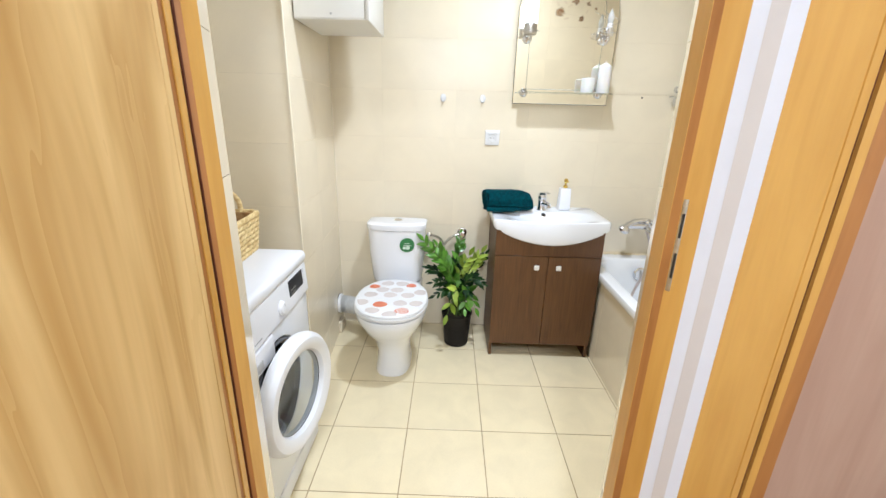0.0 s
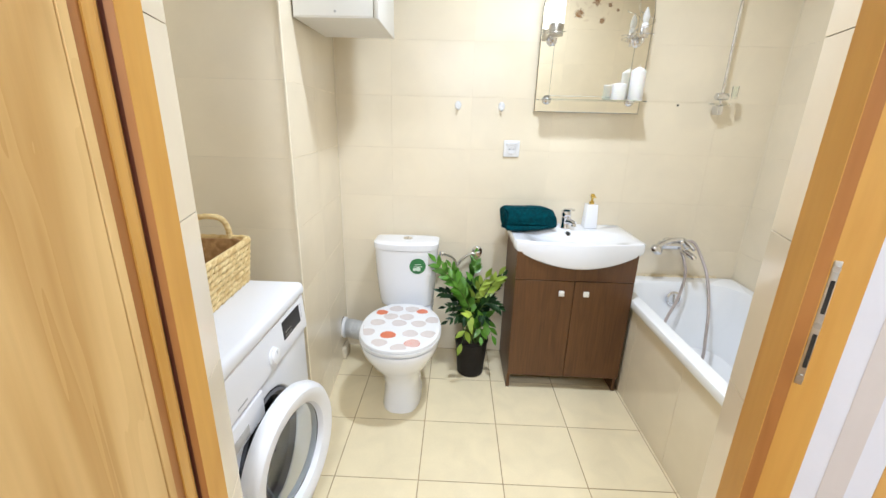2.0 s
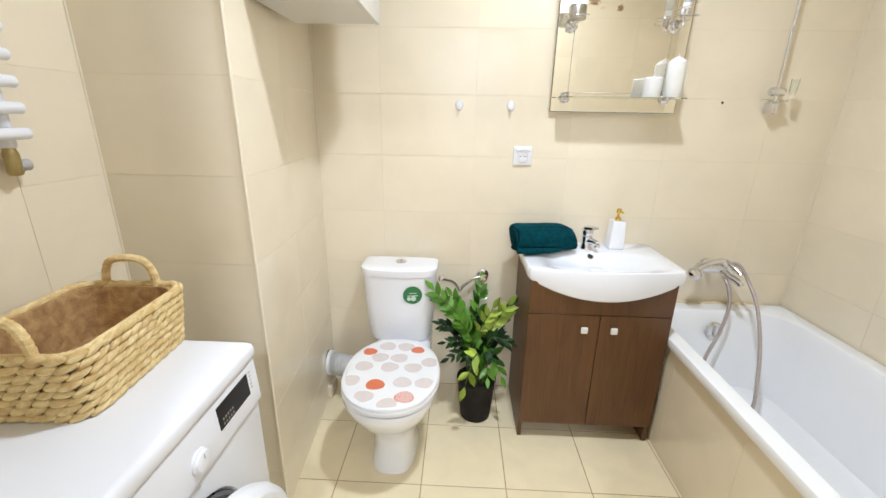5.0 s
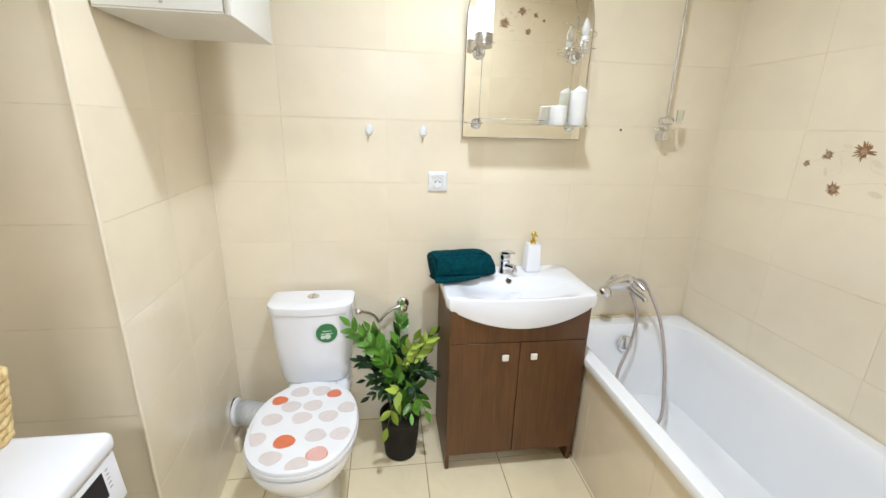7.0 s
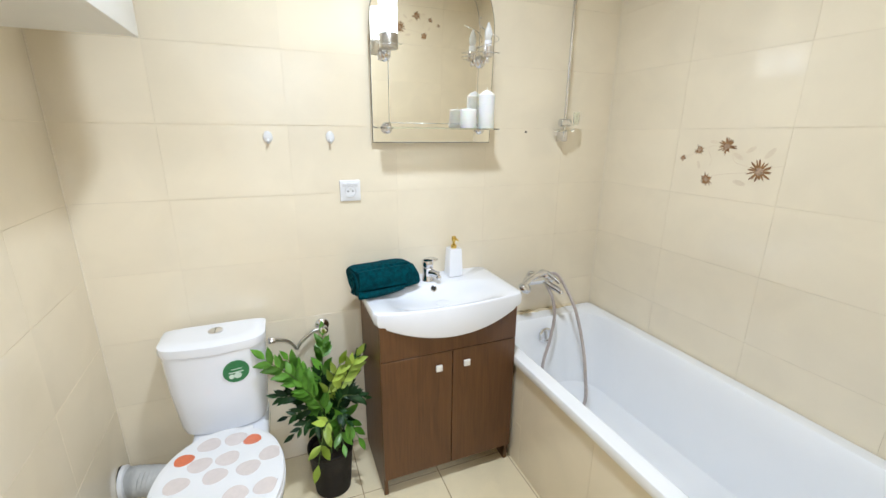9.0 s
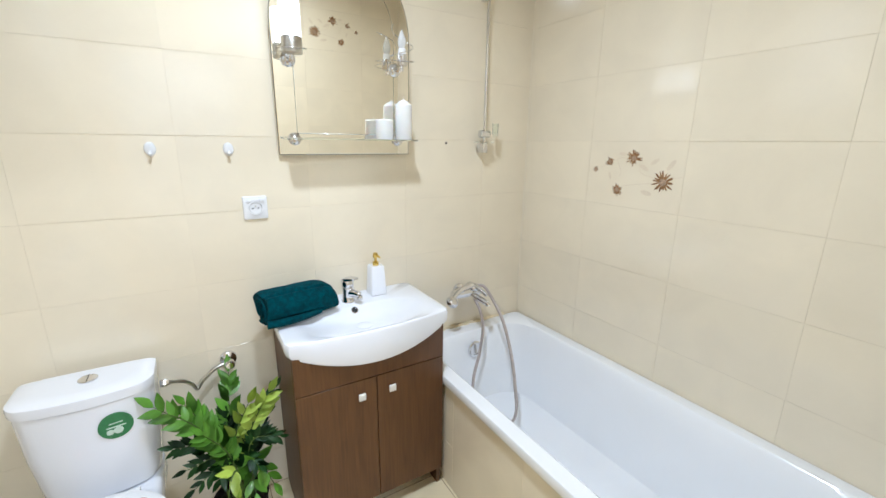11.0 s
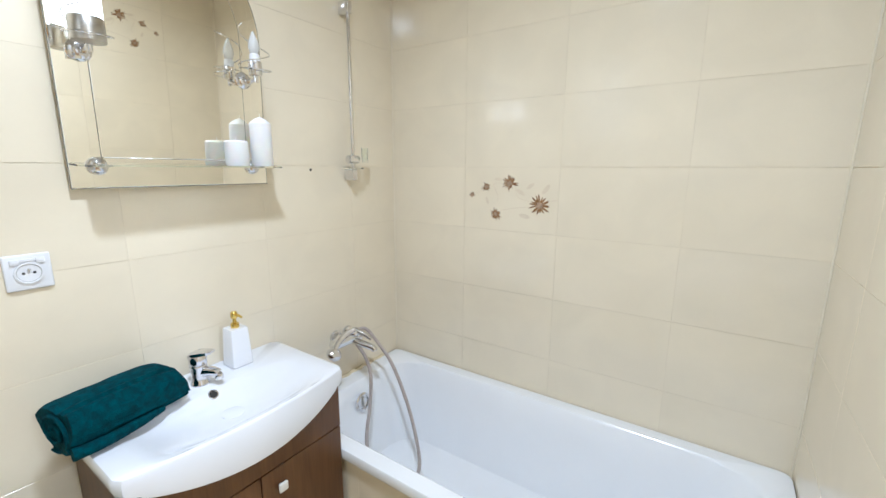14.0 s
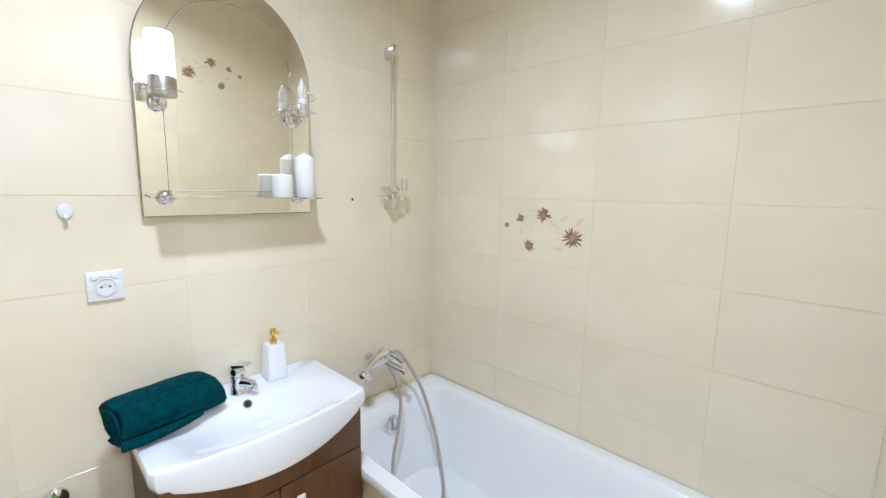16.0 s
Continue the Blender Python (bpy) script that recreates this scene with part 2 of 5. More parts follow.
def part(name, bm, mat, parent=None, label="", smooth=True):
    """One mesh object out of a bmesh in world places."""
    bmesh.ops.remove_doubles(bm, verts=bm.verts, dist=1e-6)
    bmesh.ops.recalc_face_normals(bm, faces=bm.faces)
    me = bpy.data.meshes.new(name)
    bm.to_mesh(me)
    bm.free()
    me.materials.append(mat)
    for p in me.polygons:
        p.use_smooth = smooth
    if smooth:
        me.set_sharp_from_angle(angle=radians(38))
    ob = new(name, me)
    if parent is not None:
        ob.parent = parent
        if parent.parent is None:
            ob.matrix_parent_inverse = parent.matrix_basis.inverted()
    if label:
        ob["label"] = label
    return ob


def box(bm, lo, hi, bevel=0.0, seg=2, m=None):
    lo, hi = Vector(lo), Vector(hi)
    r = bmesh.ops.create_cube(bm, size=1.0)
    vs = r["verts"]
    bmesh.ops.scale(bm, vec=hi - lo, verts=vs)
    bmesh.ops.translate(bm, vec=(lo + hi) / 2, verts=vs)
    if bevel:
        es = list({e for v in vs for e in v.link_edges})
        r = bmesh.ops.bevel(bm, geom=es, offset=bevel, segments=seg, affect="EDGES", profile=0.5)
        vs = list({v for f in r["faces"] for v in f.verts} | {v for v in vs if v.is_valid})
    if m is not None:
        bmesh.ops.transform(bm, matrix=m, verts=vs)
    return bm


def boxed(lo, hi, bevel=0.0, seg=2, m=None):
    return box(bmesh.new(), lo, hi, bevel, seg, m)


def loft(bm, rings, cap0=True, cap1=True, closed=False):
    rows = [[bm.verts.new(p) for p in ring] for ring in rings]
    n = len(rows[0])
    pairs = list(zip(rows, rows[1:])) + ([(rows[-1], rows[0])] if closed else [])
    for a, b in pairs:
        for i in range(n):
            bm.faces.new((a[i], a[(i + 1) % n], b[(i + 1) % n], b[i]))
    if cap0 and not closed:
        bm.faces.new(rows[0][::-1])
    if cap1 and not closed:
        bm.faces.new(rows[-1])
    return bm


def circle(c, r, axis="z", n=24, ry=None):
    out = []
    for i in range(n):
        a = 2 * math.pi * i / n
        u, v = r * math.cos(a), (ry or r) * math.sin(a)
        d = {"z": (u, v, 0), "y": (u, 0, v), "x": (0, u, v)}[axis]
        out.append(Vector(c) + Vector(d))
    return out


def lathe(bm, c, profile, axis="z", n=28, cap0=True, cap1=True):
    """profile: (radius, step along the axis)."""
    step = {"z": Vector((0, 0, 1)), "y": Vector((0, 1, 0)), "x": Vector((1, 0, 0))}[axis]
    return loft(bm, [circle(Vector(c) + step * h, max(r, 1e-4), axis, n) for r, h in profile], cap0, cap1)


def lathed(c, profile, axis="z", n=28, cap0=True, cap1=True):
    return lathe(bmesh.new(), c, profile, axis, n, cap0, cap1)


def smooth_path(points, per=8):
    pts = [Vector(p) for p in points]
    pts = [2 * pts[0] - pts[1]] + pts + [2 * pts[-1] - pts[-2]]
    out = []
    for a, b, c, d in zip(pts, pts[1:], pts[2:], pts[3:]):
        for i in range(per):
            t = i / per
            out.append(0.5 * (2 * b + (c - a) * t + (2 * a - 5 * b + 4 * c - d) * t * t + (3 * b - a - 3 * c + d) * t ** 3))
    return out + [pts[-2]]


def tube(bm, pts, r, n=10, ripple=0.0, closed=False):
    pts = [Vector(p) for p in pts]
    rings, last = [], None
    for i, p in enumerate(pts):
        d = (pts[min(i + 1, len(pts) - 1)] - pts[max(i - 1, 0)]).normalized()
        side = d.cross(Vector((0, 0, 1))) if last is None else last - d * last.dot(d)
        if side.length < 1e-4:
            side = d.cross(Vector((1, 0, 0)))
        side.normalize()
        last = side
        up = d.cross(side)
        rr = r(i / (len(pts) - 1)) if callable(r) else r
        rr += ripple * (i % 2)
        rings.append([p + (side * math.cos(2 * math.pi * k / n) + up * math.sin(2 * math.pi * k / n)) * rr for k in range(n)])
    return loft(bm, rings)


def tubed(pts, r, n=10, ripple=0.0):
    return tube(bmesh.new(), pts, r, n, ripple)


def ellipsoid(bm, c, radii, u=14, v=9, m=None):
    r = bmesh.ops.create_uvsphere(bm, u_segments=u, v_segments=v, radius=1.0)
    mm = Matrix.Translation(c) @ (m or Matrix()) @ Matrix.Diagonal((*radii, 1))
    bmesh.ops.transform(bm, matrix=mm, verts=r["verts"])
    return bm


def prism(bm, plan, z0, z1):
    """Upright prism over a plan outline."""
    return loft(bm, [[(x, y, z0) for x, y in plan], [(x, y, z1) for x, y in plan]])


def rounded(corners, r, z, per=6):
    """Ring round a convex outline with rounded corners."""
    out = []
    c = [Vector((*p, 0)) for p in corners]
    n = len(c)
    for i in range(n):
        a, b, d = c[i - 1], c[i], c[(i + 1) % n]
        u, v = (a - b).normalized(), (d - b).normalized()
        p, q = b + u * r, b + v * r
        for k in range(per + 1):
            t = k / per
            w = p * (1 - t) ** 2 + b * 2 * t * (1 - t) + q * t * t
            out.append(Vector((w.x, w.y, z)))
    return out


def radial(c, inside, z, n=72, far=1.0):
    """Ring of points round c where inside(x, y) ends."""
    out = []
    for i in range(n):
        a = 2 * math.pi * i / n
        lo, hi = 0.0, far
        for _ in range(26):
            mid = (lo + hi) / 2
            if inside(c[0] + mid * math.cos(a), c[1] + mid * math.sin(a)):
                lo = mid
            else:
                hi = mid
        zz = z(c[0] + lo * math.cos(a), c[1] + lo * math.sin(a)) if callable(z) else z
        out.append(Vector((c[0] + lo * math.cos(a), c[1] + lo * math.sin(a), zz)))
    return out


TILE_MESHES = {}


def tile_mesh(w, h, t, mat):
    key = (round(w, 4), round(h, 4), round(t, 4), mat.name)
    if key not in TILE_MESHES:
        bm, e, eu = bmesh.new(), min(0.0003, w / 5, h / 5), min(0.0004, w / 5)
        loft(bm, [[(-w / 2, -h / 2, 0), (w / 2, -h / 2, 0), (w / 2, h / 2, 0), (-w / 2, h / 2, 0)],
                  [(-w / 2, -h / 2, t - e), (w / 2, -h / 2, t - e), (w / 2, h / 2, t - e), (-w / 2, h / 2, t - e)],
                  [(-w / 2 + eu, -h / 2 + e, t), (w / 2 - eu, -h / 2 + e, t), (w / 2 - eu, h / 2 - e, t), (-w / 2 + eu, h / 2 - e, t)]])
        bmesh.ops.recalc_face_normals(bm, faces=bm.faces)
        me = bpy.data.meshes.new("tile")
        bm.to_mesh(me)
        bm.free()
        me.materials.append(mat)
        TILE_MESHES[key] = me
    return TILE_MESHES[key]


def cuts(lo, hi, joint, pitch):
    k = math.ceil((lo - joint) / pitch + 0.02)
    out = [lo]
    while joint + k * pitch < hi - 0.006:
        out.append(joint + k * pitch)
        k += 1
    return out + [hi]


def lay_tiles(parent, origin, u, v, us, vs, mat, gap=0.0014, t=0.009, skip=None, gap_u=None):
    """Tiles over the plane through origin along u and v, each an object under parent."""
    u, v, o = Vector(u).normalized(), Vector(v).normalized(), Vector(origin)
    nrm = u.cross(v)
    rng = random.Random(parent.name)
    for u0, u1 in zip(us, us[1:]):
        for v0, v1 in zip(vs, vs[1:]):
            if skip and skip(u0, u1, v0, v1):
                continue
            ob = new("tile", tile_mesh(u1 - u0 - (gap if gap_u is None else gap_u), v1 - v0 - gap, t, mat))
            p = o + u * (u0 + u1) / 2 + v * (v0 + v1) / 2 + nrm * (-t + rng.uniform(-0.0003, 0.0003))
            m = Matrix((u, v, nrm)).transposed().to_4x4()
            ob.matrix_basis = Matrix.Translation(p) @ m @ Euler((rng.uniform(-0.0012, 0.0012), rng.uniform(-0.0008, 0.0008), 0)).to_matrix().to_4x4()
            ob.parent = parent

# ---- structure ----
Y_N, X_E, Y_S, X_W = 2.457, 1.545, 0.838, -1.045
Z0, ZP = 0.1695, 0.2605  # wall tile rows: first joint, pitch
UP = 0.4175              # wall tile length
G = 0.0011               # recess of the joints behind the tile faces


def structure(name, bm, mat, label="", smooth=False):
    return tagged(part(name, bm, mat, None, "", smooth), label, "", "", "structure")


ROWS_Z = cuts(0.0, CEIL, Z0, ZP)

floor = structure("floor", boxed((-1.3, 0.72, -0.12), (1.8, 2.7, -G)), FLOOR_GROUT, "sand-beige square floor tiles with brown joints")
hall_floor = structure("floor_hall", boxed((-1.3, -1.8, -0.12), (1.25, 0.72, 0.0)), HALL_FLOOR, "brown laminate floor of the hall")
ceiling = structure("ceiling", boxed((-1.3, -1.8, CEIL), (1.8, 2.7, CEIL + 0.12)), PLASTER, "plain white plaster ceiling")
wall_north = structure("wall_north", boxed((-1.3, Y_N + G, 0), (1.8, 2.7, CEIL)), GROUT, "cream glazed wall tiles with thin beige joints")
wall_east = structure("wall_east", boxed((X_E + G, 0.6, 0), (1.8, Y_N + G, CEIL)), GROUT, "cream glazed wall tiles with a brown flower decor")
wall_west = structure("wall_west", boxed((-1.3, 0.6, 0), (X_W - G, Y_N + G, CEIL)), GROUT, "cream glazed wall tiles in the washer niche")

# boxed-in column beside the toilet, slightly out of square
COL_S, COL_N = Vector((-0.645, 1.684, 0)), Vector((-0.697, Y_N, 0))
bm = bmesh.new()
prism(bm, [(X_W - G, COL_S.y + G), (COL_S.x - G, COL_S.y + G), (COL_N.x - G, Y_N + G), (X_W - G, Y_N + G)], 0, CEIL)
wall_column = structure("wall_column", bm, GROUT, "boxed-in pipe column faced with cream tiles")
trim = structure("trim_corner", tubed([(COL_S.x - 0.001, COL_S.y - 0.001, 0.0), (COL_S.x - 0.001, COL_S.y - 0.001, CEIL)], 0.0045, 10), CORNER_BEAD, "cream plastic corner bead on the column", True)

for nm, x, y in (("trim_bead_east_north", X_E, Y_N), ("trim_bead_column_north", COL_N.x, Y_N), ("trim_bead_niche", X_W, COL_S.y), ("trim_bead_east_south", X_E, Y_S)):
    sx, sy = (-0.001 if x > 0 else 0.001), (0.001 if y < 1 else -0.001)
    structure(nm, tubed([(x + sx, y + sy, 0.0), (x + sx, y + sy, CEIL)], 0.0035, 8), CORNER_BEAD, "cream sealant in the tiled corner", True)

# wall with the doorway
TOP = 2.06
wall_south = structure("wall_south_east", prism(bmesh.new(), [(0.43, 0.715), (0.47, 0.668), (0.486, 0.655), (X_E + G, 0.655), (X_E + G, Y_S - G), (0.43, Y_S - G)], 0, CEIL), GROUT, "cream tiled wall at the foot of the bathtub")
wall_south_w = structure("wall_south_west", boxed((-1.3, 0.655, 0), (-0.475, Y_S - G, CEIL)), GROUT, "cream tiled wall beside the doorway")
wall_head = structure("wall_south_head", boxed((-0.475, 0.655, TOP), (0.43, Y_S - G, CEIL)), GROUT, "wall above the doorway")

# hall shell
structure("wall_hall_west", boxed((-1.3, -1.8, 0), (-1.15, 0.655, CEIL)), PLASTER, "plain painted hall wall")
structure("wall_hall_south", boxed((-1.15, -1.8, 0), (1.25, -1.65, CEIL)), PLASTER, "plain painted hall wall")
structure("wall_hall_east", boxed((1.1, -1.65, 0), (1.25, 0.62, CEIL)), PLASTER, "plain painted hall wall")
structure("wall_hall_north", boxed((-1.15, 0.645, 0), (-0.56, 0.654, CEIL)), PLASTER, "plain painted hall wall beside the door")
structure("wall_hall_panel", boxed((0.628, 0.628, 0), (1.1, 0.654, CEIL)), PINK_WOOD, "pinkish-brown wood panel beside the door frame")


def extrude_plan(name, plan, z0, z1, mat, parent, label=""):
    return part(name, prism(bmesh.new(), plan, z0, z1), mat, parent, label, False)


# door frame: lock jamb
frame_1 = thing("door_frame", (0, 0.7, 0), "golden-orange wood-veneer door frame with a white strip", "door frame", "", "structure")
extrude_plan("stop", [(0.379, 0.751), (0.381, 0.713), (0.43, 0.713), (0.43, 0.751)], 0, TOP, FRAME_WOOD, frame_1)
# rebate step browned to stand for its shade
extrude_plan("rebate", [(0.382, 0.7128), (0.3925, 0.703), (0.44, 0.703), (0.44, 0.7128)], 0, TOP, SHADE_BROWN_WOOD, frame_1, "rebate step with shade in its brown colour")
extrude_plan("jamb", [(0.3925, 0.7028), (0.42, 0.681), (0.44, 0.681), (0.44, 0.7028)], 0, TOP, FRAME_WOOD, frame_1)
p0, p1 = Vector((0.42, 0.681)), Vector((0.464, 0.631))
for name, a, b, mat, lift in (("strip", 0.0, 0.34, TAPE, 0), ("strip", 0.34, 0.68, TAPE_GREY, -0.0004), ("strip", 0.68, 1.0, TAPE, 0)):
    q0, q1 = p0.lerp(p1, a), p0.lerp(p1, b)
    extrude_plan(name, [(q0.x + lift, q0.y + lift), (q1.x + lift, q1.y + lift), (q1.x + 0.02, q1.y + 0.02), (q0.x + 0.02, q0.y + 0.02)], 0, TOP, mat, frame_1, "flat white strip" if mat is TAPE else "pale grey strip")
extrude_plan("casing", [(0.464, 0.6305), (0.567, 0.6325), (0.568, 0.6345), (0.5695, 0.6345), (0.5705, 0.6325), (0.584, 0.633), (0.584, 0.654), (0.485, 0.654), (0.464, 0.645)], 0, TOP + 0.07, FRAME_WOOD, frame_1)
# dark red strip paints the shade in the gap beside the casing
extrude_plan("gap", [(0.584, 0.6415), (0.594, 0.6415), (0.594, 0.654), (0.584, 0.654)], 0, TOP + 0.07, SHADE_RED_GAP, frame_1)
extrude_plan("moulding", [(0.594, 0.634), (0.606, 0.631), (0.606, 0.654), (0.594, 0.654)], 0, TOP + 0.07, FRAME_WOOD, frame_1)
extrude_plan("moulding", [(0.606, 0.6315), (0.627, 0.625), (0.627, 0.654), (0.606, 0.654)], 0, TOP + 0.07, SHADE_BROWN_WOOD, frame_1, "darker moulding edge")
# hinge jamb
extrude_plan("stop", [(-0.43, 0.751), (-0.438, 0.719), (-0.48, 0.719), (-0.48, 0.751)], 0, TOP, FRAME_WOOD, frame_1)
# rebate and jamb edges: shade painted as brown and dark red
extrude_plan("rebate", [(-0.4385, 0.7188), (-0.446, 0.7142), (-0.48, 0.7142), (-0.48, 0.7188)], 0, TOP, SHADE_BROWN_WOOD, frame_1, "rebate edge with shade in its brown colour")
extrude_plan("rebate", [(-0.446, 0.714), (-0.450, 0.712), (-0.447, 0.705), (-0.48, 0.705), (-0.48, 0.714)], 0, TOP, SHADE_RED_GAP, frame_1, "rebate with its shade painted dark red")
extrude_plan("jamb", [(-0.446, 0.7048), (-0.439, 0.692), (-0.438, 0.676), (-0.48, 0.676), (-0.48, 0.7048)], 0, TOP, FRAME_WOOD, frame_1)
extrude_plan("jamb", [(-0.4405, 0.6758), (-0.4405, 0.658), (-0.48, 0.658), (-0.48, 0.6758)], 0, TOP, SHADE_BROWN_WOOD, frame_1, "jamb edge with shade in its brown colour")
extrude_plan("casing", [(-0.48, 0.632), (-0.56, 0.632), (-0.56, 0.654), (-0.48, 0.654)], 0, TOP + 0.07, FRAME_WOOD, frame_1)
part("head", boxed((-0.48, 0.66, TOP - 0.03), (0.44, 0.75, TOP), 0.003), FRAME_WOOD, frame_1)
part("head_casing", boxed((-0.48, 0.632, TOP - 0.01), (0.584, 0.6535, TOP + 0.07), 0.003), FRAME_WOOD, frame_1)

# strike plate in the lock jamb
m = Matrix.Translation((0.3968, 0.6990, 1.125)) @ Euler((0, 0, math.atan2(0.0275, 0.0218))).to_matrix().to_4x4()
plate = part("strike_plate", boxed((-0.0012, -0.0038, -0.085), (0.0012, 0.0042, 0.085), 0.0011, 3, m), STEEL, frame_1, "worn steel strike plate with two openings")
for z0, z1 in ((-0.06, -0.012), (0.016, 0.06)):
    part("slot", boxed((-0.0017, -0.0028, z0), (0.0, 0.0016, z1), 0.0004, 1, m), DARK, plate, "dark latch opening")
for z in (-0.075, 0.0, 0.075):
    part("screw", lathed((0, 0, 0), [(0.004, -0.0005), (0.004, 0.0008), (0.002, 0.0014)], "x", 12), STEEL, plate).matrix_basis = m @ pose(-0.0026, 0, z)

# door leaf, open at a right angle into the hall
door_1 = thing("door_leaf", (-0.45, 0.25, 0.012), "golden wood-veneer door leaf standing open into the hall", "door", "", "structure")
part("panel", boxed((-0.473, -0.195, 0.012), (-0.4325, 0.640, 2.03), 0.0015, 1), LEAF_WOOD, door_1)
part("edge_strip", boxed((-0.4725, 0.6412, 0.012), (-0.433, 0.655, 2.03), 0.0015, 1), LEAF_WOOD, door_1, "lipping along the door edge")
knob = part("handle", tubed(smooth_path([(-0.432, -0.13, 1.02), (-0.395, -0.13, 1.02), (-0.385, -0.115, 1.02), (-0.385, -0.02, 1.02)], 6), 0.009, 12), STEEL, door_1, "steel lever handle")
part("escutcheon", boxed((-0.4335, -0.15, 0.93), (-0.429, -0.11, 1.11), 0.003), STEEL, door_1)
for z in (0.25, 1.8):
    part("hinge", lathed((-0.448, 0.6655, z), [(0.0075, 0), (0.0075, 0.07)], "z", 14), STEEL, door_1)

threshold = structure("threshold", boxed((-0.46, 0.655, 0.0), (0.41, 0.75, 0.012), 0.003), FRAME_WOOD, "wooden door threshold")

# ---- lamps on the ceilings ----


def ceiling_light(x, y, r, label):
    lamp = thing("ceiling_light", (x, y, CEIL), label, "ceiling lamp", "ceiling lamps")
    part("base", lathed((x, y, CEIL), [(r, 0), (r, -0.025), (r - 0.01, -0.03)], "z", 40), PLASTIC, lamp)
    part("diffuser", lathed((x, y, CEIL), [(r - 0.012, -0.0305), (r - 0.014, -0.05), (r * 0.8, -0.078), (r * 0.4, -0.092), (0.001, -0.095)], "z", 40), DIFFUSER, lamp, "glowing opal glass")
    return lamp


ceiling_light(LAMP_X, LAMP_Y, 0.11, "round opal ceiling lamp, switched on")
ceiling_light(0.1, -0.9, 0.16, "round opal hall ceiling lamp, switched on")

# ---- washing machine in the niche ----


def washing_machine():
    x1, y0, y1, top = -0.545, 0.862, 1.437, 0.848
    w = thing("washing_machine", (-0.78, 1.15, 0), "white front-loading washing machine with its door ajar", "washing machine")
    cy, cz = 1.13, 0.455

    def rect(x, inset):
        out = []
        for k in range(56):
            a = 2 * math.pi * k / 56
            c, q = math.cos(a), math.sin(a)
            ys = ((y1 - inset - cy) if c > 0 else (cy - y0 - inset)) / max(abs(c), 1e-6)
            zs = ((0.80 - inset - cz) if q > 0 else (cz - 0.012 - inset)) / max(abs(q), 1e-6)
            d = min(ys, zs)
            out.append(Vector((x, cy + d * c, cz + d * q)))
        return out

    def hole(x, r):
        return circle((x, cy, cz), r, "x", 56)

    part("body", loft(bmesh.new(), [rect(-1.02, 0.0), rect(x1 - 0.016, 0.0), rect(x1 - 0.009, 0.003), rect(x1 - 0.006, 0.010), hole(x1 - 0.006, 0.182), hole(x1 - 0.012, 0.176), hole(x1 - 0.05, 0.172)], True, False), ENAMEL, w)
    part("top_panel", boxed((-1.025, y0 - 0.003, 0.802), (x1 + 0.004, y1 + 0.003, top), 0.018, 4), ENAMEL, w)
    for x in (-0.98, -0.60):
        for y in (y0 + 0.05, y1 - 0.05):
            part("foot", lathed((x, y, 0), [(0.02, 0), (0.02, 0.013)], "z", 14), RUBBER, w, "grey rubber foot")
    # control fascia, leaning a little
    lean = Matrix.Translation((x1 - 0.004, 0, 0.70)) @ Euler((0, radians(-4), 0)).to_matrix().to_4x4()
    fascia = part("control_panel", boxed((-0.012, y0 + 0.004, -0.012), (0.008, y1 - 0.004, 0.103), 0.005, 3, lean), ENAMEL, w)
    part("display", boxed((0.006, 1.262, 0.03), (0.0095, 1.388, 0.087), 0.001, 1, lean), SCREEN, fascia, "black display window")
    for i in range(5):
        for k in range(2):
            part("mark", boxed((0.0095, 1.275 + 0.009 * i, 0.036 + 0.012 * k), (0.0101, 1.279 + 0.009 * i, 0.041 + 0.012 * k), 0, 1, lean), SCREEN_MARK, fascia)
    for i in range(5):
        part("mark", boxed((0.0078, 1.396, 0.04 + 0.01 * i), (0.0084, 1.404, 0.043 + 0.01 * i), 0, 1, lean), MARK_GREY, fascia)
    dial = part("dial", lathed((0, 0, 0), [(0.025, 0), (0.025, 0.005), (0.0215, 0.0065), (0.0205, 0.012), (0.018, 0.0135)], "x", 32), PLASTIC, fascia, "round white programme dial")
    dial.matrix_basis = lean @ pose(0.0075, 1.186, 0.028)
    part("pointer", boxed((0.0205, 1.1845, 0.034), (0.0213, 1.1875, 0.044), 0, 1, lean), MARK_GREY, fascia)
    part("logo_bar", boxed((0.0078, 0.99, 0.004), (0.0084, 1.035, 0.009), 0.0002, 1, lean), MARK_GREY, fascia, "thin grey bar in place of a maker's mark")
    # soap drawer; a grey plate paints the shade of its scooped grip
    part("drawer", boxed((x1 - 0.008, y0 + 0.02, 0.605), (x1 + 0.006, 1.105, 0.682), 0.006, 3), ENAMEL, w, "soap drawer front")
    part("grip", boxed((x1 + 0.004, y0 + 0.05, 0.615), (x1 + 0.0075, 1.02, 0.645), 0.0015, 2), GREY_PLASTIC, w, "grey plate painting the shade of the drawer grip")
    # porthole
    part("gasket", loft(bmesh.new(), [hole(x1 - 0.008, 0.174), hole(x1 - 0.004, 0.166), hole(x1 - 0.02, 0.152), hole(x1 - 0.06, 0.158), hole(x1 - 0.07, 0.173)], False, False), RUBBER, w, "grey rubber door gasket")
    part("drum", loft(bmesh.new(), [hole(x1 - 0.06, 0.172), hole(x1 - 0.10, 0.21), hole(x1 - 0.36, 0.21), hole(x1 - 0.38, 0.15), hole(x1 - 0.38, 0.01)], False, True), DRUM, w, "steel drum seen through the porthole")
    # the door swings on the side towards the doorway
    swing = Matrix.Translation((x1 + 0.004, cy - 0.195, cz)) @ Euler((0, 0, radians(-10))).to_matrix().to_4x4() @ Matrix.Translation((0, 0.195, 0))
    R = 0.200
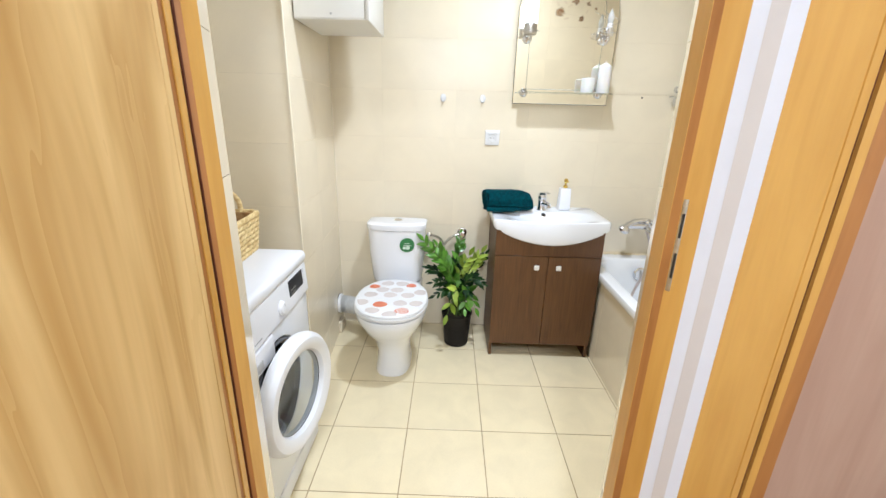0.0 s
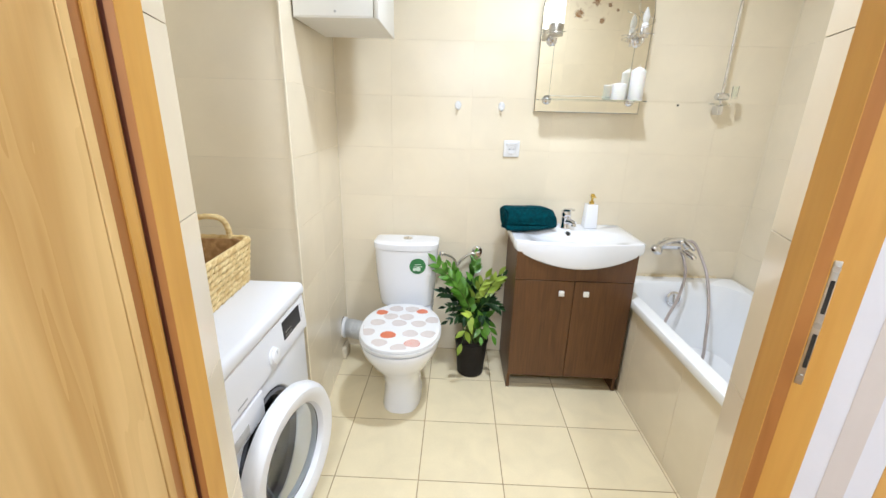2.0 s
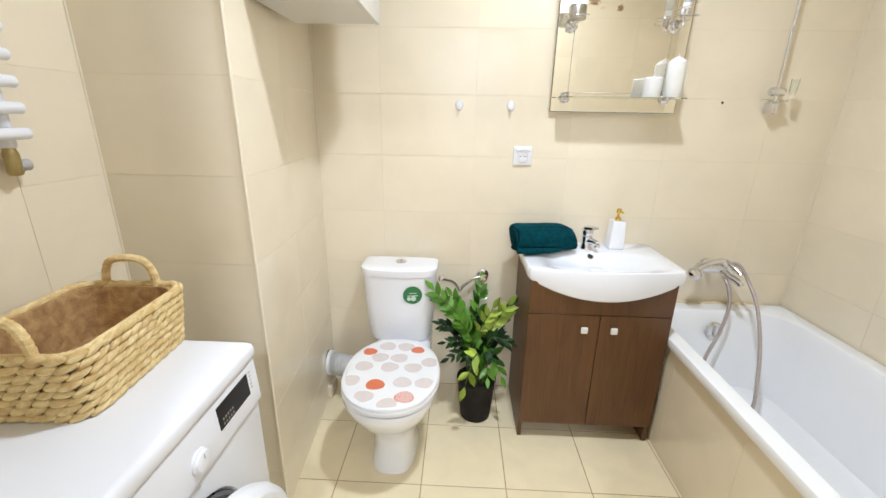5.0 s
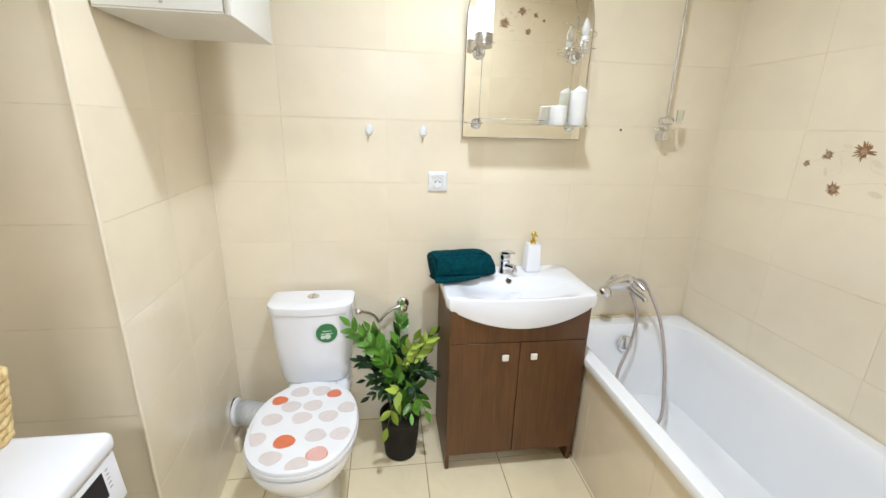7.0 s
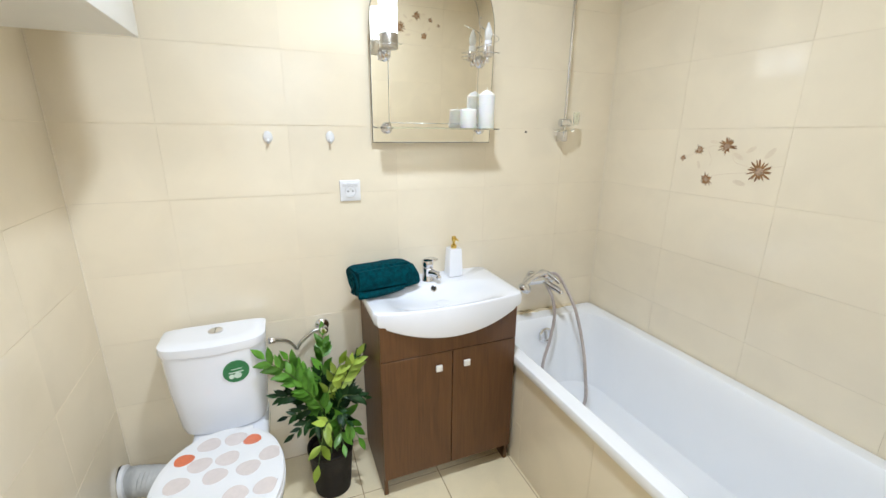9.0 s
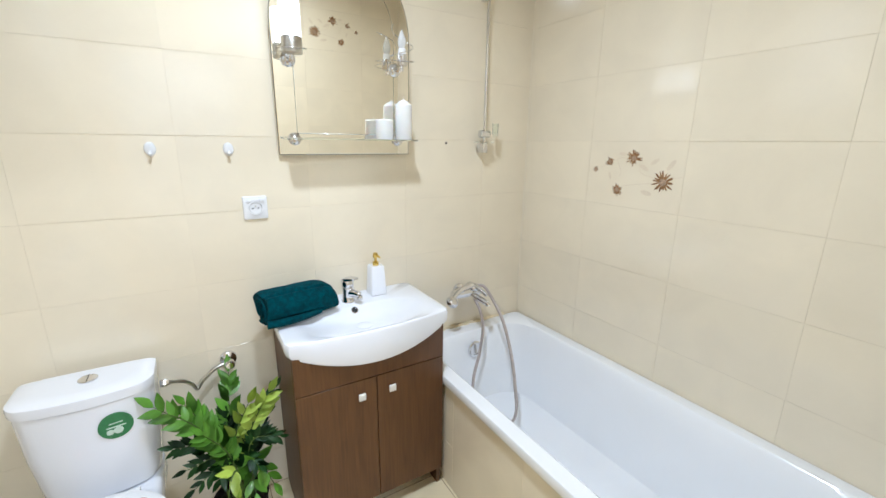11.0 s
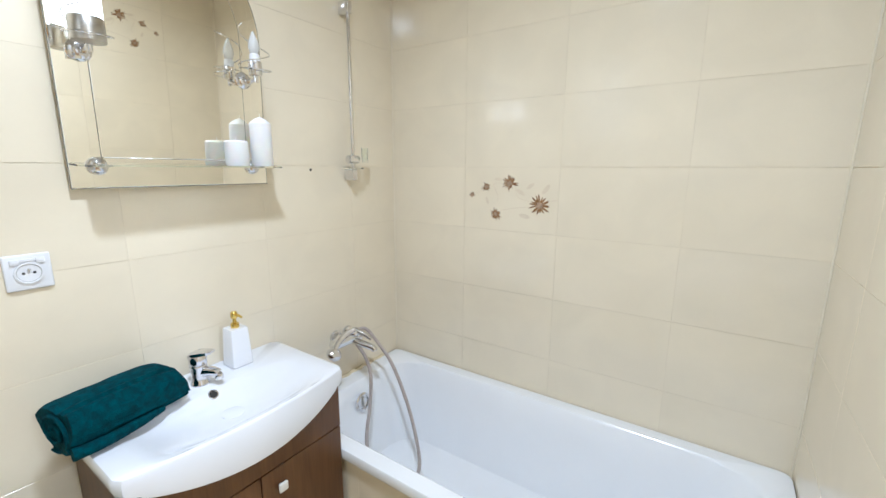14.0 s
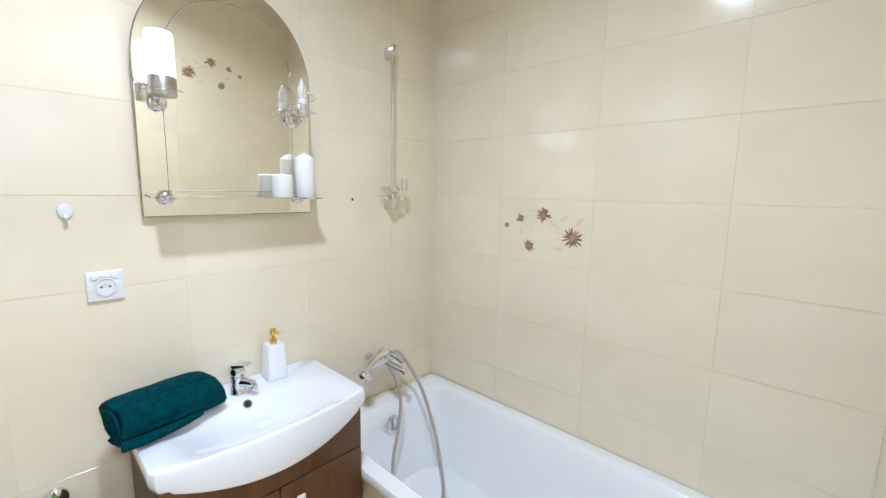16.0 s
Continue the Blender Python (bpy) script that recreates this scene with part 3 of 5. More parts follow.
    door = part("door", lathed((0, 0, 0), [(R - 0.004, 0.0), (R, 0.012), (R - 0.003, 0.03), (R - 0.016, 0.044), (R - 0.035, 0.047), (R - 0.056, 0.036), (R - 0.062, 0.018), (R - 0.062, 0.0)], "x", 56, False, False), PLASTIC, w, "white ring door standing ajar")
    door.matrix_basis = swing
    back = part("door_back", lathed((0, 0, 0), [(R - 0.004, 0.0), (R - 0.062, 0.0)], "x", 56, False, False), PLASTIC, door)
    back.matrix_basis = Matrix()
    curve = [(R - 0.0625, 0.020), (R - 0.075, 0.016), (R - 0.09, -0.006), (R - 0.115, -0.026), (0.04, -0.034), (0.004, -0.035)]
    part("glass", loft(bmesh.new(), [circle((h, 0, 0), r, "x", 48) for r, h in curve + [(r, h - 0.004) for r, h in curve[::-1]]], closed=True), DOOR_GLASS, door, "bulging clear glass bowl").matrix_basis = Matrix()
    part("hinge", boxed((x1 - 0.002, cy - 0.222, cz - 0.05), (x1 + 0.016, cy - 0.20, cz + 0.05), 0.003), PLASTIC, w)
    part("plinth", boxed((-1.0, y0 + 0.01, 0.02), (x1 - 0.002, y1 - 0.01, 0.095), 0.004), ENAMEL, w)
    return w


washing_machine()


# ---- straw basket on the washer ----


def basket():
    cx, cy, z0 = -0.822, 1.292, 0.8485
    hx, hy, h = 0.112, 0.150, 0.132
    turn = Matrix.Translation((cx, cy, 0)) @ Euler((0, 0, radians(4))).to_matrix().to_4x4()
    b = thing("basket", (cx, cy, z0), "rectangular braided straw basket with two loop handles", "basket")

    def ring(z, grow, per=10):
        r = 0.05
        c = [(-hx - grow, -hy - grow), (hx + grow, -hy - grow), (hx + grow, hy + grow), (-hx - grow, hy + grow)]
        return [turn @ p for p in rounded(c, r, z, per)]

    grow = lambda z: 0.012 * (z - z0) / h
    part("lining", loft(bmesh.new(), [ring(z0 + 0.004, -0.004), ring(z0 + h, 0.008), ring(z0 + h - 0.001, -0.001), ring(z0 + 0.012, -0.012)]), RAFFIA_IN, b, "straw inside, its shade put into the colour")
    rng = random.Random(5)
    bm = bmesh.new()
    ellipsoid(bm, (0, 0, 0), (0.0215, 0.0066, 0.0084), 8, 6)
    stitch = bpy.data.meshes.new("braid")
    bm.to_mesh(stitch)
    bm.free()
    stitch.materials.append(RAFFIA)
    for p in stitch.polygons:
        p.use_smooth = True
    rows, n = 8, 37
    inverse = b.matrix_basis.inverted()
    for j in range(rows):
        zc = z0 + 0.0085 + (h - 0.009) * j / (rows - 1)
        path = ring(zc, 0.004 + grow(zc), 16)
        seglen = [(path[(i + 1) % len(path)] - path[i]).length for i in range(len(path))]
        length = sum(seglen)
        for k in range(n):
            s = (k + 0.5 * (j % 2) + rng.uniform(-0.08, 0.08)) / n * length % length
            i = 0
            while s > seglen[i]:
                s -= seglen[i]
                i = (i + 1) % len(path)
            p = path[i].lerp(path[(i + 1) % len(path)], s / max(seglen[i], 1e-6))
            d = (path[(i + 1) % len(path)] - path[i - 0]).normalized()
            tilt = 0.27 + rng.uniform(-0.15, 0.15)
            m = Matrix((d, Vector((0, 0, 1)).cross(d), Vector((0, 0, 1)))).transposed().to_4x4() @ Euler((0, -tilt, 0)).to_matrix().to_4x4()
            ob = new("braid", stitch)
            ob.parent, ob.matrix_parent_inverse = b, inverse
            ob.matrix_basis = Matrix.Translation(p) @ m @ Matrix.Diagonal((rng.uniform(0.88, 1.12), 1, rng.uniform(0.9, 1.1), 1))
    rim = ring(z0 + h + 0.002, 0.010, 12)
    part("rim", tubed(rim + [rim[0]], 0.0068, 8, 0.0012), RAFFIA, b)
    for s in (1, -1):
        pts = [turn @ Vector(p) for p in ((-0.058, s * (hy + 0.008), z0 + h - 0.02), (-0.054, s * (hy + 0.010), z0 + h + 0.035), (-0.03, s * (hy + 0.008), z0 + h + 0.066), (0.03, s * (hy + 0.008), z0 + h + 0.066), (0.054, s * (hy + 0.010), z0 + h + 0.035), (0.058, s * (hy + 0.008), z0 + h - 0.02))]
        part("handle", tubed(smooth_path(pts, 8), 0.0085, 9, 0.001), RAFFIA, b, "twisted straw loop handle")


basket()


# ---- towel radiator in the niche ----


def radiator():
    r = thing("towel_radiator", (X_W + 0.03, 1.25, 1.3), "white ladder towel radiator on the tiled niche wall", "radiator")
    for y in (0.93, 1.43):
        part("collector", lathed((X_W + 0.028, y, 1.30), [(0.012, 0), (0.015, 0.004), (0.015, 0.79), (0.012, 0.794)], "z", 16), ENAMEL, r)
    z = 1.33
    k = 0
    while z < 2.07:
        if k not in (7,):
            part("rung", tubed(smooth_path([(X_W + 0.05, 0.9, z), (X_W + 0.056, 1.0, z), (X_W + 0.058, 1.2, z), (X_W + 0.056, 1.38, z), (X_W + 0.05, 1.457, z)], 4), 0.0125, 12), ENAMEL, r)
        z += 0.0525
        k += 1
    part("valve", lathed((X_W + 0.028, 1.43, 1.242), [(0.011, 0), (0.014, 0.006), (0.014, 0.045), (0.010, 0.058)], "z", 16), OLD_BRASS, r, "dull brass valve")
    part("valve_cap", lathed((X_W + 0.028, 1.43, 1.262), [(0.012, 0), (0.013, 0.03), (0.009, 0.033)], "y", 16), GREY_PLASTIC, r)
    for zz in (1.42, 1.95):
        part("bracket", lathed((X_W - 0.0035, 1.38, zz), [(0.01, 0), (0.01, 0.032)], "x", 12), ENAMEL, r)


radiator()


# ---- wall cabinet over the toilet ----
def wall_cabinet():
    c = thing("wall_cabinet", (-0.5, 1.99, 1.688), "small white laminate wall cabinet on the column", "cabinet")
    x0, x1, y0, y1, z0, z1 = -0.648, -0.366, 1.812, 2.178, 1.688, 2.26
    part("body", boxed((x0, y0, z0 + 0.004), (x1, y1, z1), 0.0015, 1), LAMINATE, c)
    part("bottom", boxed((x0, y0 + 0.001, z0), (x1 + 0.001, y1 - 0.001, z0 + 0.0035)), LAMINATE, c)
    d = part("door", boxed((x1 + 0.002, y0 - 0.001, z0 - 0.002), (x1 + 0.018, y1 + 0.001, z1 + 0.002), 0.002, 2), LAMINATE, c)
    part("handle", boxed((x1 + 0.0185, y0 + 0.025, z0 + 0.085), (x1 + 0.030, y0 + 0.035, z0 + 0.155), 0.003, 2), PLASTIC, d, "small white bar handle")
    part("screw_cap", lathed((-0.50, y0 + 0.0005, z0 + 0.02), [(0.0045, 0), (0.0045, -0.0015), (0.003, -0.002)], "y", 14), GREY_PLASTIC, c)


wall_cabinet()


# ---- toilet ----
TX = -0.305


def egg(cx, cy, w, front, back, z, n=56, p=2.25):
    out = []
    for i in range(n):
        a = 2 * math.pi * i / n
        ca, sa = math.cos(a), math.sin(a)
        q = 2.0 / p
        x = abs(ca) ** q * math.copysign(w, ca)
        y = abs(sa) ** q * (back if sa > 0 else -front)
        out.append(Vector((cx + x, cy + y, z)))
    return out


def toilet():
    t = thing("toilet", (TX, 2.05, 0), "white close-coupled toilet with a dotted seat lid and a green sticker", "toilet")
    bx = TX + 0.01
    rings = [egg(bx, 2.02, 0.095, 0.17, 0.17, 0.0, p=2.8), egg(bx, 2.02, 0.092, 0.165, 0.17, 0.03, p=2.8), egg(bx, 2.02, 0.085, 0.15, 0.17, 0.12, p=2.6),
             egg(bx, 2.0, 0.105, 0.16, 0.19, 0.20), egg(bx, 1.97, 0.145, 0.20, 0.22, 0.27), egg(bx, 1.95, 0.175, 0.222, 0.25, 0.335), egg(bx, 1.945, 0.185, 0.232, 0.26, 0.372), egg(bx, 1.945, 0.183, 0.230, 0.26, 0.386)]
    part("bowl", loft(bmesh.new(), rings), CERAMIC, t)
    part("shelf", boxed((bx - 0.13, 2.10, 0.27), (bx + 0.13, 2.43, 0.365), 0.02, 3), CERAMIC, t)
    seat = [egg(bx, 1.945, w, f, 0.235, z) for w, f, z in ((0.184, 0.226, 0.390), (0.190, 0.232, 0.395), (0.190, 0.232, 0.408), (0.185, 0.227, 0.411))]
    part("seat", loft(bmesh.new(), seat), PLASTIC, t)
    ZL = 0.4265
    lid = [egg(bx, 1.945, w, f, 0.235, z) for w, f, z in ((0.184, 0.226, 0.4115), (0.188, 0.230, 0.415), (0.186, 0.228, 0.423), (0.178, 0.220, ZL - 0.0005), (0.16, 0.20, ZL))]
    cover = part("lid", loft(bmesh.new(), lid), PLASTIC, t, "white lid printed with grey and coral dots")
    for x in (-0.07, 0.07):
        part("lid_hinge", lathed((bx + x - 0.015, 2.175, 0.412), [(0.011, 0), (0.011, 0.03)], "x", 14), PLASTIC, t)
    rng = random.Random(3)
    dots = [(-0.112, 0.125, 0.028, 1), (0.088, 0.150, 0.027, 1), (-0.047, -0.095, 0.034, 1), (0.070, -0.160, 0.034, 2)]
    for row, (y, xs) in enumerate(((0.172, (-0.045, 0.035)), (0.085, (-0.062, 0.018)), (0.02, (-0.115, -0.012, 0.082)), (0.062, (0.146,)), (-0.075, (-0.145, 0.052, 0.135)), (-0.165, (-0.075,)), (-0.20, (0.015,)))):
        dots += [(x, y, 0.034, 0) for x in xs]
    for x, y, r, kind in dots:
        ring_ = []
        ph = rng.uniform(0, 6)
        for k in range(22):
            a = 2 * math.pi * k / 22
            rr = r * (1 + 0.05 * math.sin(3 * a + ph))
            px, py = x + rr * 1.05 * math.cos(a), y + rr * 0.92 * math.sin(a)
            lim = 1 - (px / 0.176) ** 2
            front = -0.222 * math.sqrt(max(lim, 0.0))
            px = max(-0.174, min(0.174, px))
            ring_.append(Vector((bx + px, 1.945 + max(py, front + 0.004), 0)))
        bm = loft(bmesh.new(), [[p + Vector((0, 0, ZL - 0.001)) for p in ring_], [p + Vector((0, 0, ZL + 0.0006)) for p in ring_]])
        part("printed_dot", bm, (DOT_GREY, DOT_RED, DOT_HATCH)[kind], cover, ("greige dot", "coral red dot", "hatched coral dot")[kind])
        if kind == 2:
            bm = bmesh.new()
            for k in range(-3, 4):
                d, half = k * 0.009, 0.85 * math.sqrt(max(r * r - (k * 0.009) ** 2, 0))
                box(bm, (bx + x - half, 1.945 + y + d - 0.0007, ZL + 0.0007), (bx + x + half, 1.945 + y + d + 0.0007, ZL + 0.0011))
                box(bm, (bx + x + d - 0.0007, 1.945 + y - half, ZL + 0.0012), (bx + x + d + 0.0007, 1.945 + y + half, ZL + 0.0015))
            part("hatching", bm, PLASTIC, cover, "white hatching lines", False)
    # cistern with a bowed front, narrower at its foot
    cx = -0.312

    def tank(w, front, z, bow=0.030, r=0.045):
        def inside(x, y):
            u = abs(x - cx)
            face = front + bow * (min(u, w) / w) ** 2
            if u > w or y > 2.405 or y < face:
                return False
            if u > w - r and y < face + r:
                return (u - w + r) ** 2 + (y - face - r) ** 2 < r * r
            return True
        return radial((cx, 2.325), inside, z, 72, 0.4)

    part("cistern", loft(bmesh.new(), [tank(0.130, 2.262, 0.366), tank(0.143, 2.248, 0.374), tank(0.149, 2.243, 0.40), tank(0.163, 2.234, 0.55), tank(0.169, 2.230, 0.698)]), CERAMIC, t)
    part("cistern_lid", loft(bmesh.new(), [tank(0.167, 2.232, 0.6985), tank(0.1725, 2.226, 0.701), tank(0.1745, 2.224, 0.720), tank(0.173, 2.225, 0.732), tank(0.160, 2.238, 0.7385), tank(0.12, 2.27, 0.740)]), CERAMIC, t)
    button = part("flush_button", lathed((cx + 0.005, 2.335, 0.7395), [(0.025, 0), (0.025, 0.004), (0.022, 0.0065), (0.012, 0.007)], "z", 28), CHROME, t, "round chrome flush button")
    part("button_split", boxed((cx + 0.004, 2.313, 0.7461), (cx + 0.006, 2.357, 0.747)), DARK, button)
    sx, sz = -0.2452, 0.6185
    turn = pose(sx, 2.232 + 0.030 * ((sx - cx) / 0.165) ** 2 - 0.0030, sz, 3, 0, math.degrees(0.060 * (sx - cx) / 0.165 ** 2))
    st = part("sticker", lathed((0, 0, 0), [(0.043, 0.003), (0.043, -0.0012)], "y", 32), GREEN_STICKER, t, "round green sticker with pale print")
    st.matrix_basis = turn
    for bm in (lathed((0.004, -0.0013, -0.016), [(0.012, 0), (0.012, -0.0008), (0.0075, -0.0008)], "y", 20, True, False), lathed((-0.016, -0.0013, -0.017), [(0.009, 0), (0.009, -0.0008)], "y", 20), boxed((-0.024, -0.0021, -0.004), (0.024, -0.0013, 0.0), 0.0003, 1), boxed((-0.016, -0.0021, 0.009), (0.018, -0.0013, 0.012), 0.0003, 1)):
        part("print", bm, PALE_GREEN, st).matrix_basis = Matrix()


toilet()

# waste pipe into the column
pipe = thing("waste_pipe", (-0.66, 2.32, 0.19), "grey corrugated waste pipe from the wall to the toilet", "pipe")
pts = smooth_path([(-0.668, 2.332, 0.186), (-0.625, 2.325, 0.185), (-0.55, 2.30, 0.183), (-0.46, 2.24, 0.185), (-0.38, 2.16, 0.20)], 9)
part("corrugated_hose", tubed(pts, 0.043, 24, 0.012), HOSE_GREY, pipe)
part("collar", lathed((-0.687, 2.335, 0.187), [(0.055, 0.0), (0.061, 0.004), (0.061, 0.016), (0.056, 0.020), (0.046, 0.022)], "x", 28), PLASTIC, pipe, "white wall collar")
part("rough_hole", lathed((-0.690, 2.335, 0.187), [(0.062, 0.0), (0.064, 0.003), (0.061, 0.004)], "x", 9), SOIL, pipe, "rough dark edge of the cut tile")
part("stub", boxed((-0.69, 2.285, 0.0), (-0.665, 2.38, 0.075), 0.008), GROUT, pipe, "mortar under the pipe")

# water feed with a valve
feed = thing("water_valve", (0.077, 2.44, 0.645), "chrome angle valve with a steel hose to the cistern", "valve")
part("escutcheon", lathed((0.077, Y_N - 0.001, 0.645), [(0.030, 0), (0.028, -0.008), (0.016, -0.013), (0.013, -0.014), (0.013, -0.04)], "y", 24), CHROME, feed)
part("knob", lathed((0.077, 2.415, 0.645), [(0.012, 0), (0.018, -0.004), (0.018, -0.022), (0.012, -0.027)], "y", 16), CHROME, feed)
part("hose", tubed(smooth_path([(0.07, 2.425, 0.642), (0.03, 2.42, 0.633), (-0.015, 2.415, 0.60), (-0.035, 2.41, 0.575), (-0.05, 2.405, 0.60), (-0.075, 2.395, 0.627), (-0.132, 2.37, 0.652)], 8), 0.0065, 10, 0.0006), STEEL, feed, "braided steel hose")
part("nut", lathed((-0.137, 2.366, 0.652), [(0.011, 0), (0.013, 0.004), (0.013, 0.02), (0.009, 0.026)], "x", 6), CHROME, feed)


# ---- plant in a pot ----
def leaf_mesh(name, length, width, mat):
    bm = bmesh.new()
    rows = []
    for t, w in ((0.0, 0.06), (0.18, 0.62), (0.42, 1.0), (0.68, 0.78), (0.88, 0.34), (1.0, 0.02)):
        x, zz = t * length, -0.16 * length * t * t
        rows.append([bm.verts.new((x, -w * width / 2, zz + 0.16 * w * width)), bm.verts.new((x, 0, zz)), bm.verts.new((x, w * width / 2, zz + 0.16 * w * width))])
    for a, b in zip(rows, rows[1:]):
        for i in range(2):
            bm.faces.new((a[i], a[i + 1], b[i + 1], b[i]))
    bmesh.ops.solidify(bm, geom=bm.faces[:], thickness=0.0006)
    bmesh.ops.recalc_face_normals(bm, faces=bm.faces)
    me = bpy.data.meshes.new(name)
    bm.to_mesh(me)
    bm.free()
    me.materials.append(mat)
    for p in me.polygons:
        p.use_smooth = True
    return me


def plant():
    px, py = 0.057, 2.232
    p = thing("potted_plant", (px, py, 0), "green leafy houseplant in a black plastic pot", "plant")
    part("pot", lathed((px, py, 0), [(0.062, 0), (0.072, 0.004), (0.082, 0.12), (0.088, 0.195), (0.092, 0.20), (0.092, 0.212), (0.086, 0.214), (0.083, 0.19)], "z", 36, True, False), POT, p)
    part("soil", lathed((px, py, 0.186), [(0.0835, 0), (0.05, 0.006), (0.001, 0.008)], "z", 28), SOIL, p)
    rng = random.Random(11)
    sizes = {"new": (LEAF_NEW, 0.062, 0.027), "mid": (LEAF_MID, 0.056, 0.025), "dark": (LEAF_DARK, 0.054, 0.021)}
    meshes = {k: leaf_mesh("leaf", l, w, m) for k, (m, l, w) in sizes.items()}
    fronds = [
        ("mid", (-0.148, 2.235, 0.645), 0.07, 12), ("mid", (-0.07, 2.27, 0.605), 0.05, 13), ("mid", (0.070, 2.385, 0.625), 0.03, 15), ("mid", (-0.03, 2.20, 0.52), 0.05, 11),
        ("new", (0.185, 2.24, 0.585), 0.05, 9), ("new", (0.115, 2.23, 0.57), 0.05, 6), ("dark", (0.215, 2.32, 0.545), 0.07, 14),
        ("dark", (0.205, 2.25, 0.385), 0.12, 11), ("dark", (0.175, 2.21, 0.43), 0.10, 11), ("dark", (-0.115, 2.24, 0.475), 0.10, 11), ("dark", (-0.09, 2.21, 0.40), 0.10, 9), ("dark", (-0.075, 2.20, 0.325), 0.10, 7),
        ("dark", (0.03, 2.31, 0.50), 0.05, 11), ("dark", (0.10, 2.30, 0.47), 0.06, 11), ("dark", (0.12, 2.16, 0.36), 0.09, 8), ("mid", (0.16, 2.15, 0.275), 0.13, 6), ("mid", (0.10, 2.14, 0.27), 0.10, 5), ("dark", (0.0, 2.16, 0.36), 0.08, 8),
    ]
    def frond(kind, tip, sag, n, start=0.3, base=None, grow=1.0):
        root = Vector(base or (px + rng.uniform(-0.035, 0.035), py + rng.uniform(-0.03, 0.03), 0.185))
        tip = Vector(tip)
        mid = root.lerp(tip, 0.5) + Vector((0, 0, sag)) - Vector((tip.x - root.x, tip.y - root.y, 0)) * 0.14
        path = smooth_path([root, mid, tip], 12)
        stem = part("frond", tubed(path, lambda t: 0.0042 * (1 - 0.75 * t), 7), STEM, p)
        for i in range(n):
            t = start + (1 - start) * (i / (n - 1))
            at = path[min(int(t * (len(path) - 1)), len(path) - 1)]
            nxt, prv = path[min(int(t * (len(path) - 1)) + 1, len(path) - 1)], path[max(int(t * (len(path) - 1)) - 1, 0)]
            d = (nxt - prv).normalized()
            for s in ((1, -1) if i < n - 1 else (0,)):
                if rng.random() < 0.06 and s:
                    continue
                side = d.cross(Vector((0.25, -0.95, 0.35))).normalized() * (s or 0)
                way = (d * (0.75 + 0.35 * t) + side * (1.0 - 0.3 * t) + Vector((rng.uniform(-0.09, 0.09), rng.uniform(-0.18, 0.08), rng.uniform(-0.08, 0.08)))).normalized()
                face = (Vector((0, -0.7, 0.55)) + Vector((rng.uniform(-0.35, 0.35), rng.uniform(-0.25, 0.25), rng.uniform(-0.2, 0.3))))
                y = face.cross(way).normalized()
                z = way.cross(y)
                size = rng.uniform(0.8, 1.12) * (0.72 + 0.45 * math.sin(math.pi * min(1, 0.25 + 0.7 * (1 - t)))) * (0.85 if kind == "dark" else 1.0) * grow
                ob = new("leaf", meshes[kind])
                ob.parent = stem
                ob.matrix_basis = Matrix.Translation(at) @ Matrix((way, y, z)).transposed().to_4x4() @ Matrix.Scale(size, 4)
    for f in fronds:
        frond(*f)
    # young drooping shoot in front of the pot
    root = Vector((0.052, 2.15, 0.385))
    part("frond", tubed(smooth_path([Vector((0.055, 2.20, 0.188)), Vector((0.058, 2.185, 0.29)), root], 8), lambda t: 0.0035, 7), STEM, p)
    frond("new", (-0.002, 2.075, 0.262), 0.05, 5, 0.10, root, 1.15)


plant()


# ---- vanity ----
SX, SZ = 0.542, 0.822


def vanity():
    v = thing("vanity_cabinet", (0.536, 2.26, 0), "dark brown veneered vanity cabinet with two doors and square knobs", "cabinet")
    x0, x1, y0 = 0.246, 0.822, 2.098
    part("side", boxed((x0, y0, 0), (x0 + 0.017, 2.448, 0.768), 0.001, 1), WENGE, v)
    part("side", boxed((x1 - 0.017, y0, 0), (x1, 2.448, 0.768), 0.001, 1), WENGE, v)
    part("bottom", boxed((x0 + 0.0175, y0 + 0.002, 0.09), (x1 - 0.0175, 2.44, 0.106)), WENGE, v)
    part("back", boxed((x0 + 0.0175, 2.43, 0.1065), (x1 - 0.0175, 2.445, 0.76)), WENGE, v)
    part("fascia", boxed((x0 + 0.001, y0 - 0.017, 0.628), (x1 - 0.001, y0 - 0.001, 0.768), 0.0012, 1), WENGE, v)
    part("plinth", boxed((x0 + 0.0175, 2.30, 0.0), (x1 - 0.0175, 2.315, 0.0895)), WENGE, v)
    for a, b, k in ((x0 + 0.001, 0.5345, 0.473), (0.5375, x1 - 0.001, 0.592)):
        d = part("door", boxed((a, y0 - 0.017, 0.088), (b, y0 - 0.001, 0.6245), 0.0012, 1), WENGE, v)
        part("knob", boxed((k - 0.0135, y0 - 0.037, 0.5525), (k + 0.0135, y0 - 0.028, 0.5795), 0.003, 3), LAMINATE, d, "square cream knob")
        part("knob_stem", lathed((k, y0 - 0.028, 0.566), [(0.005, 0), (0.005, 0.011)], "y", 12), STEEL, d)


vanity()


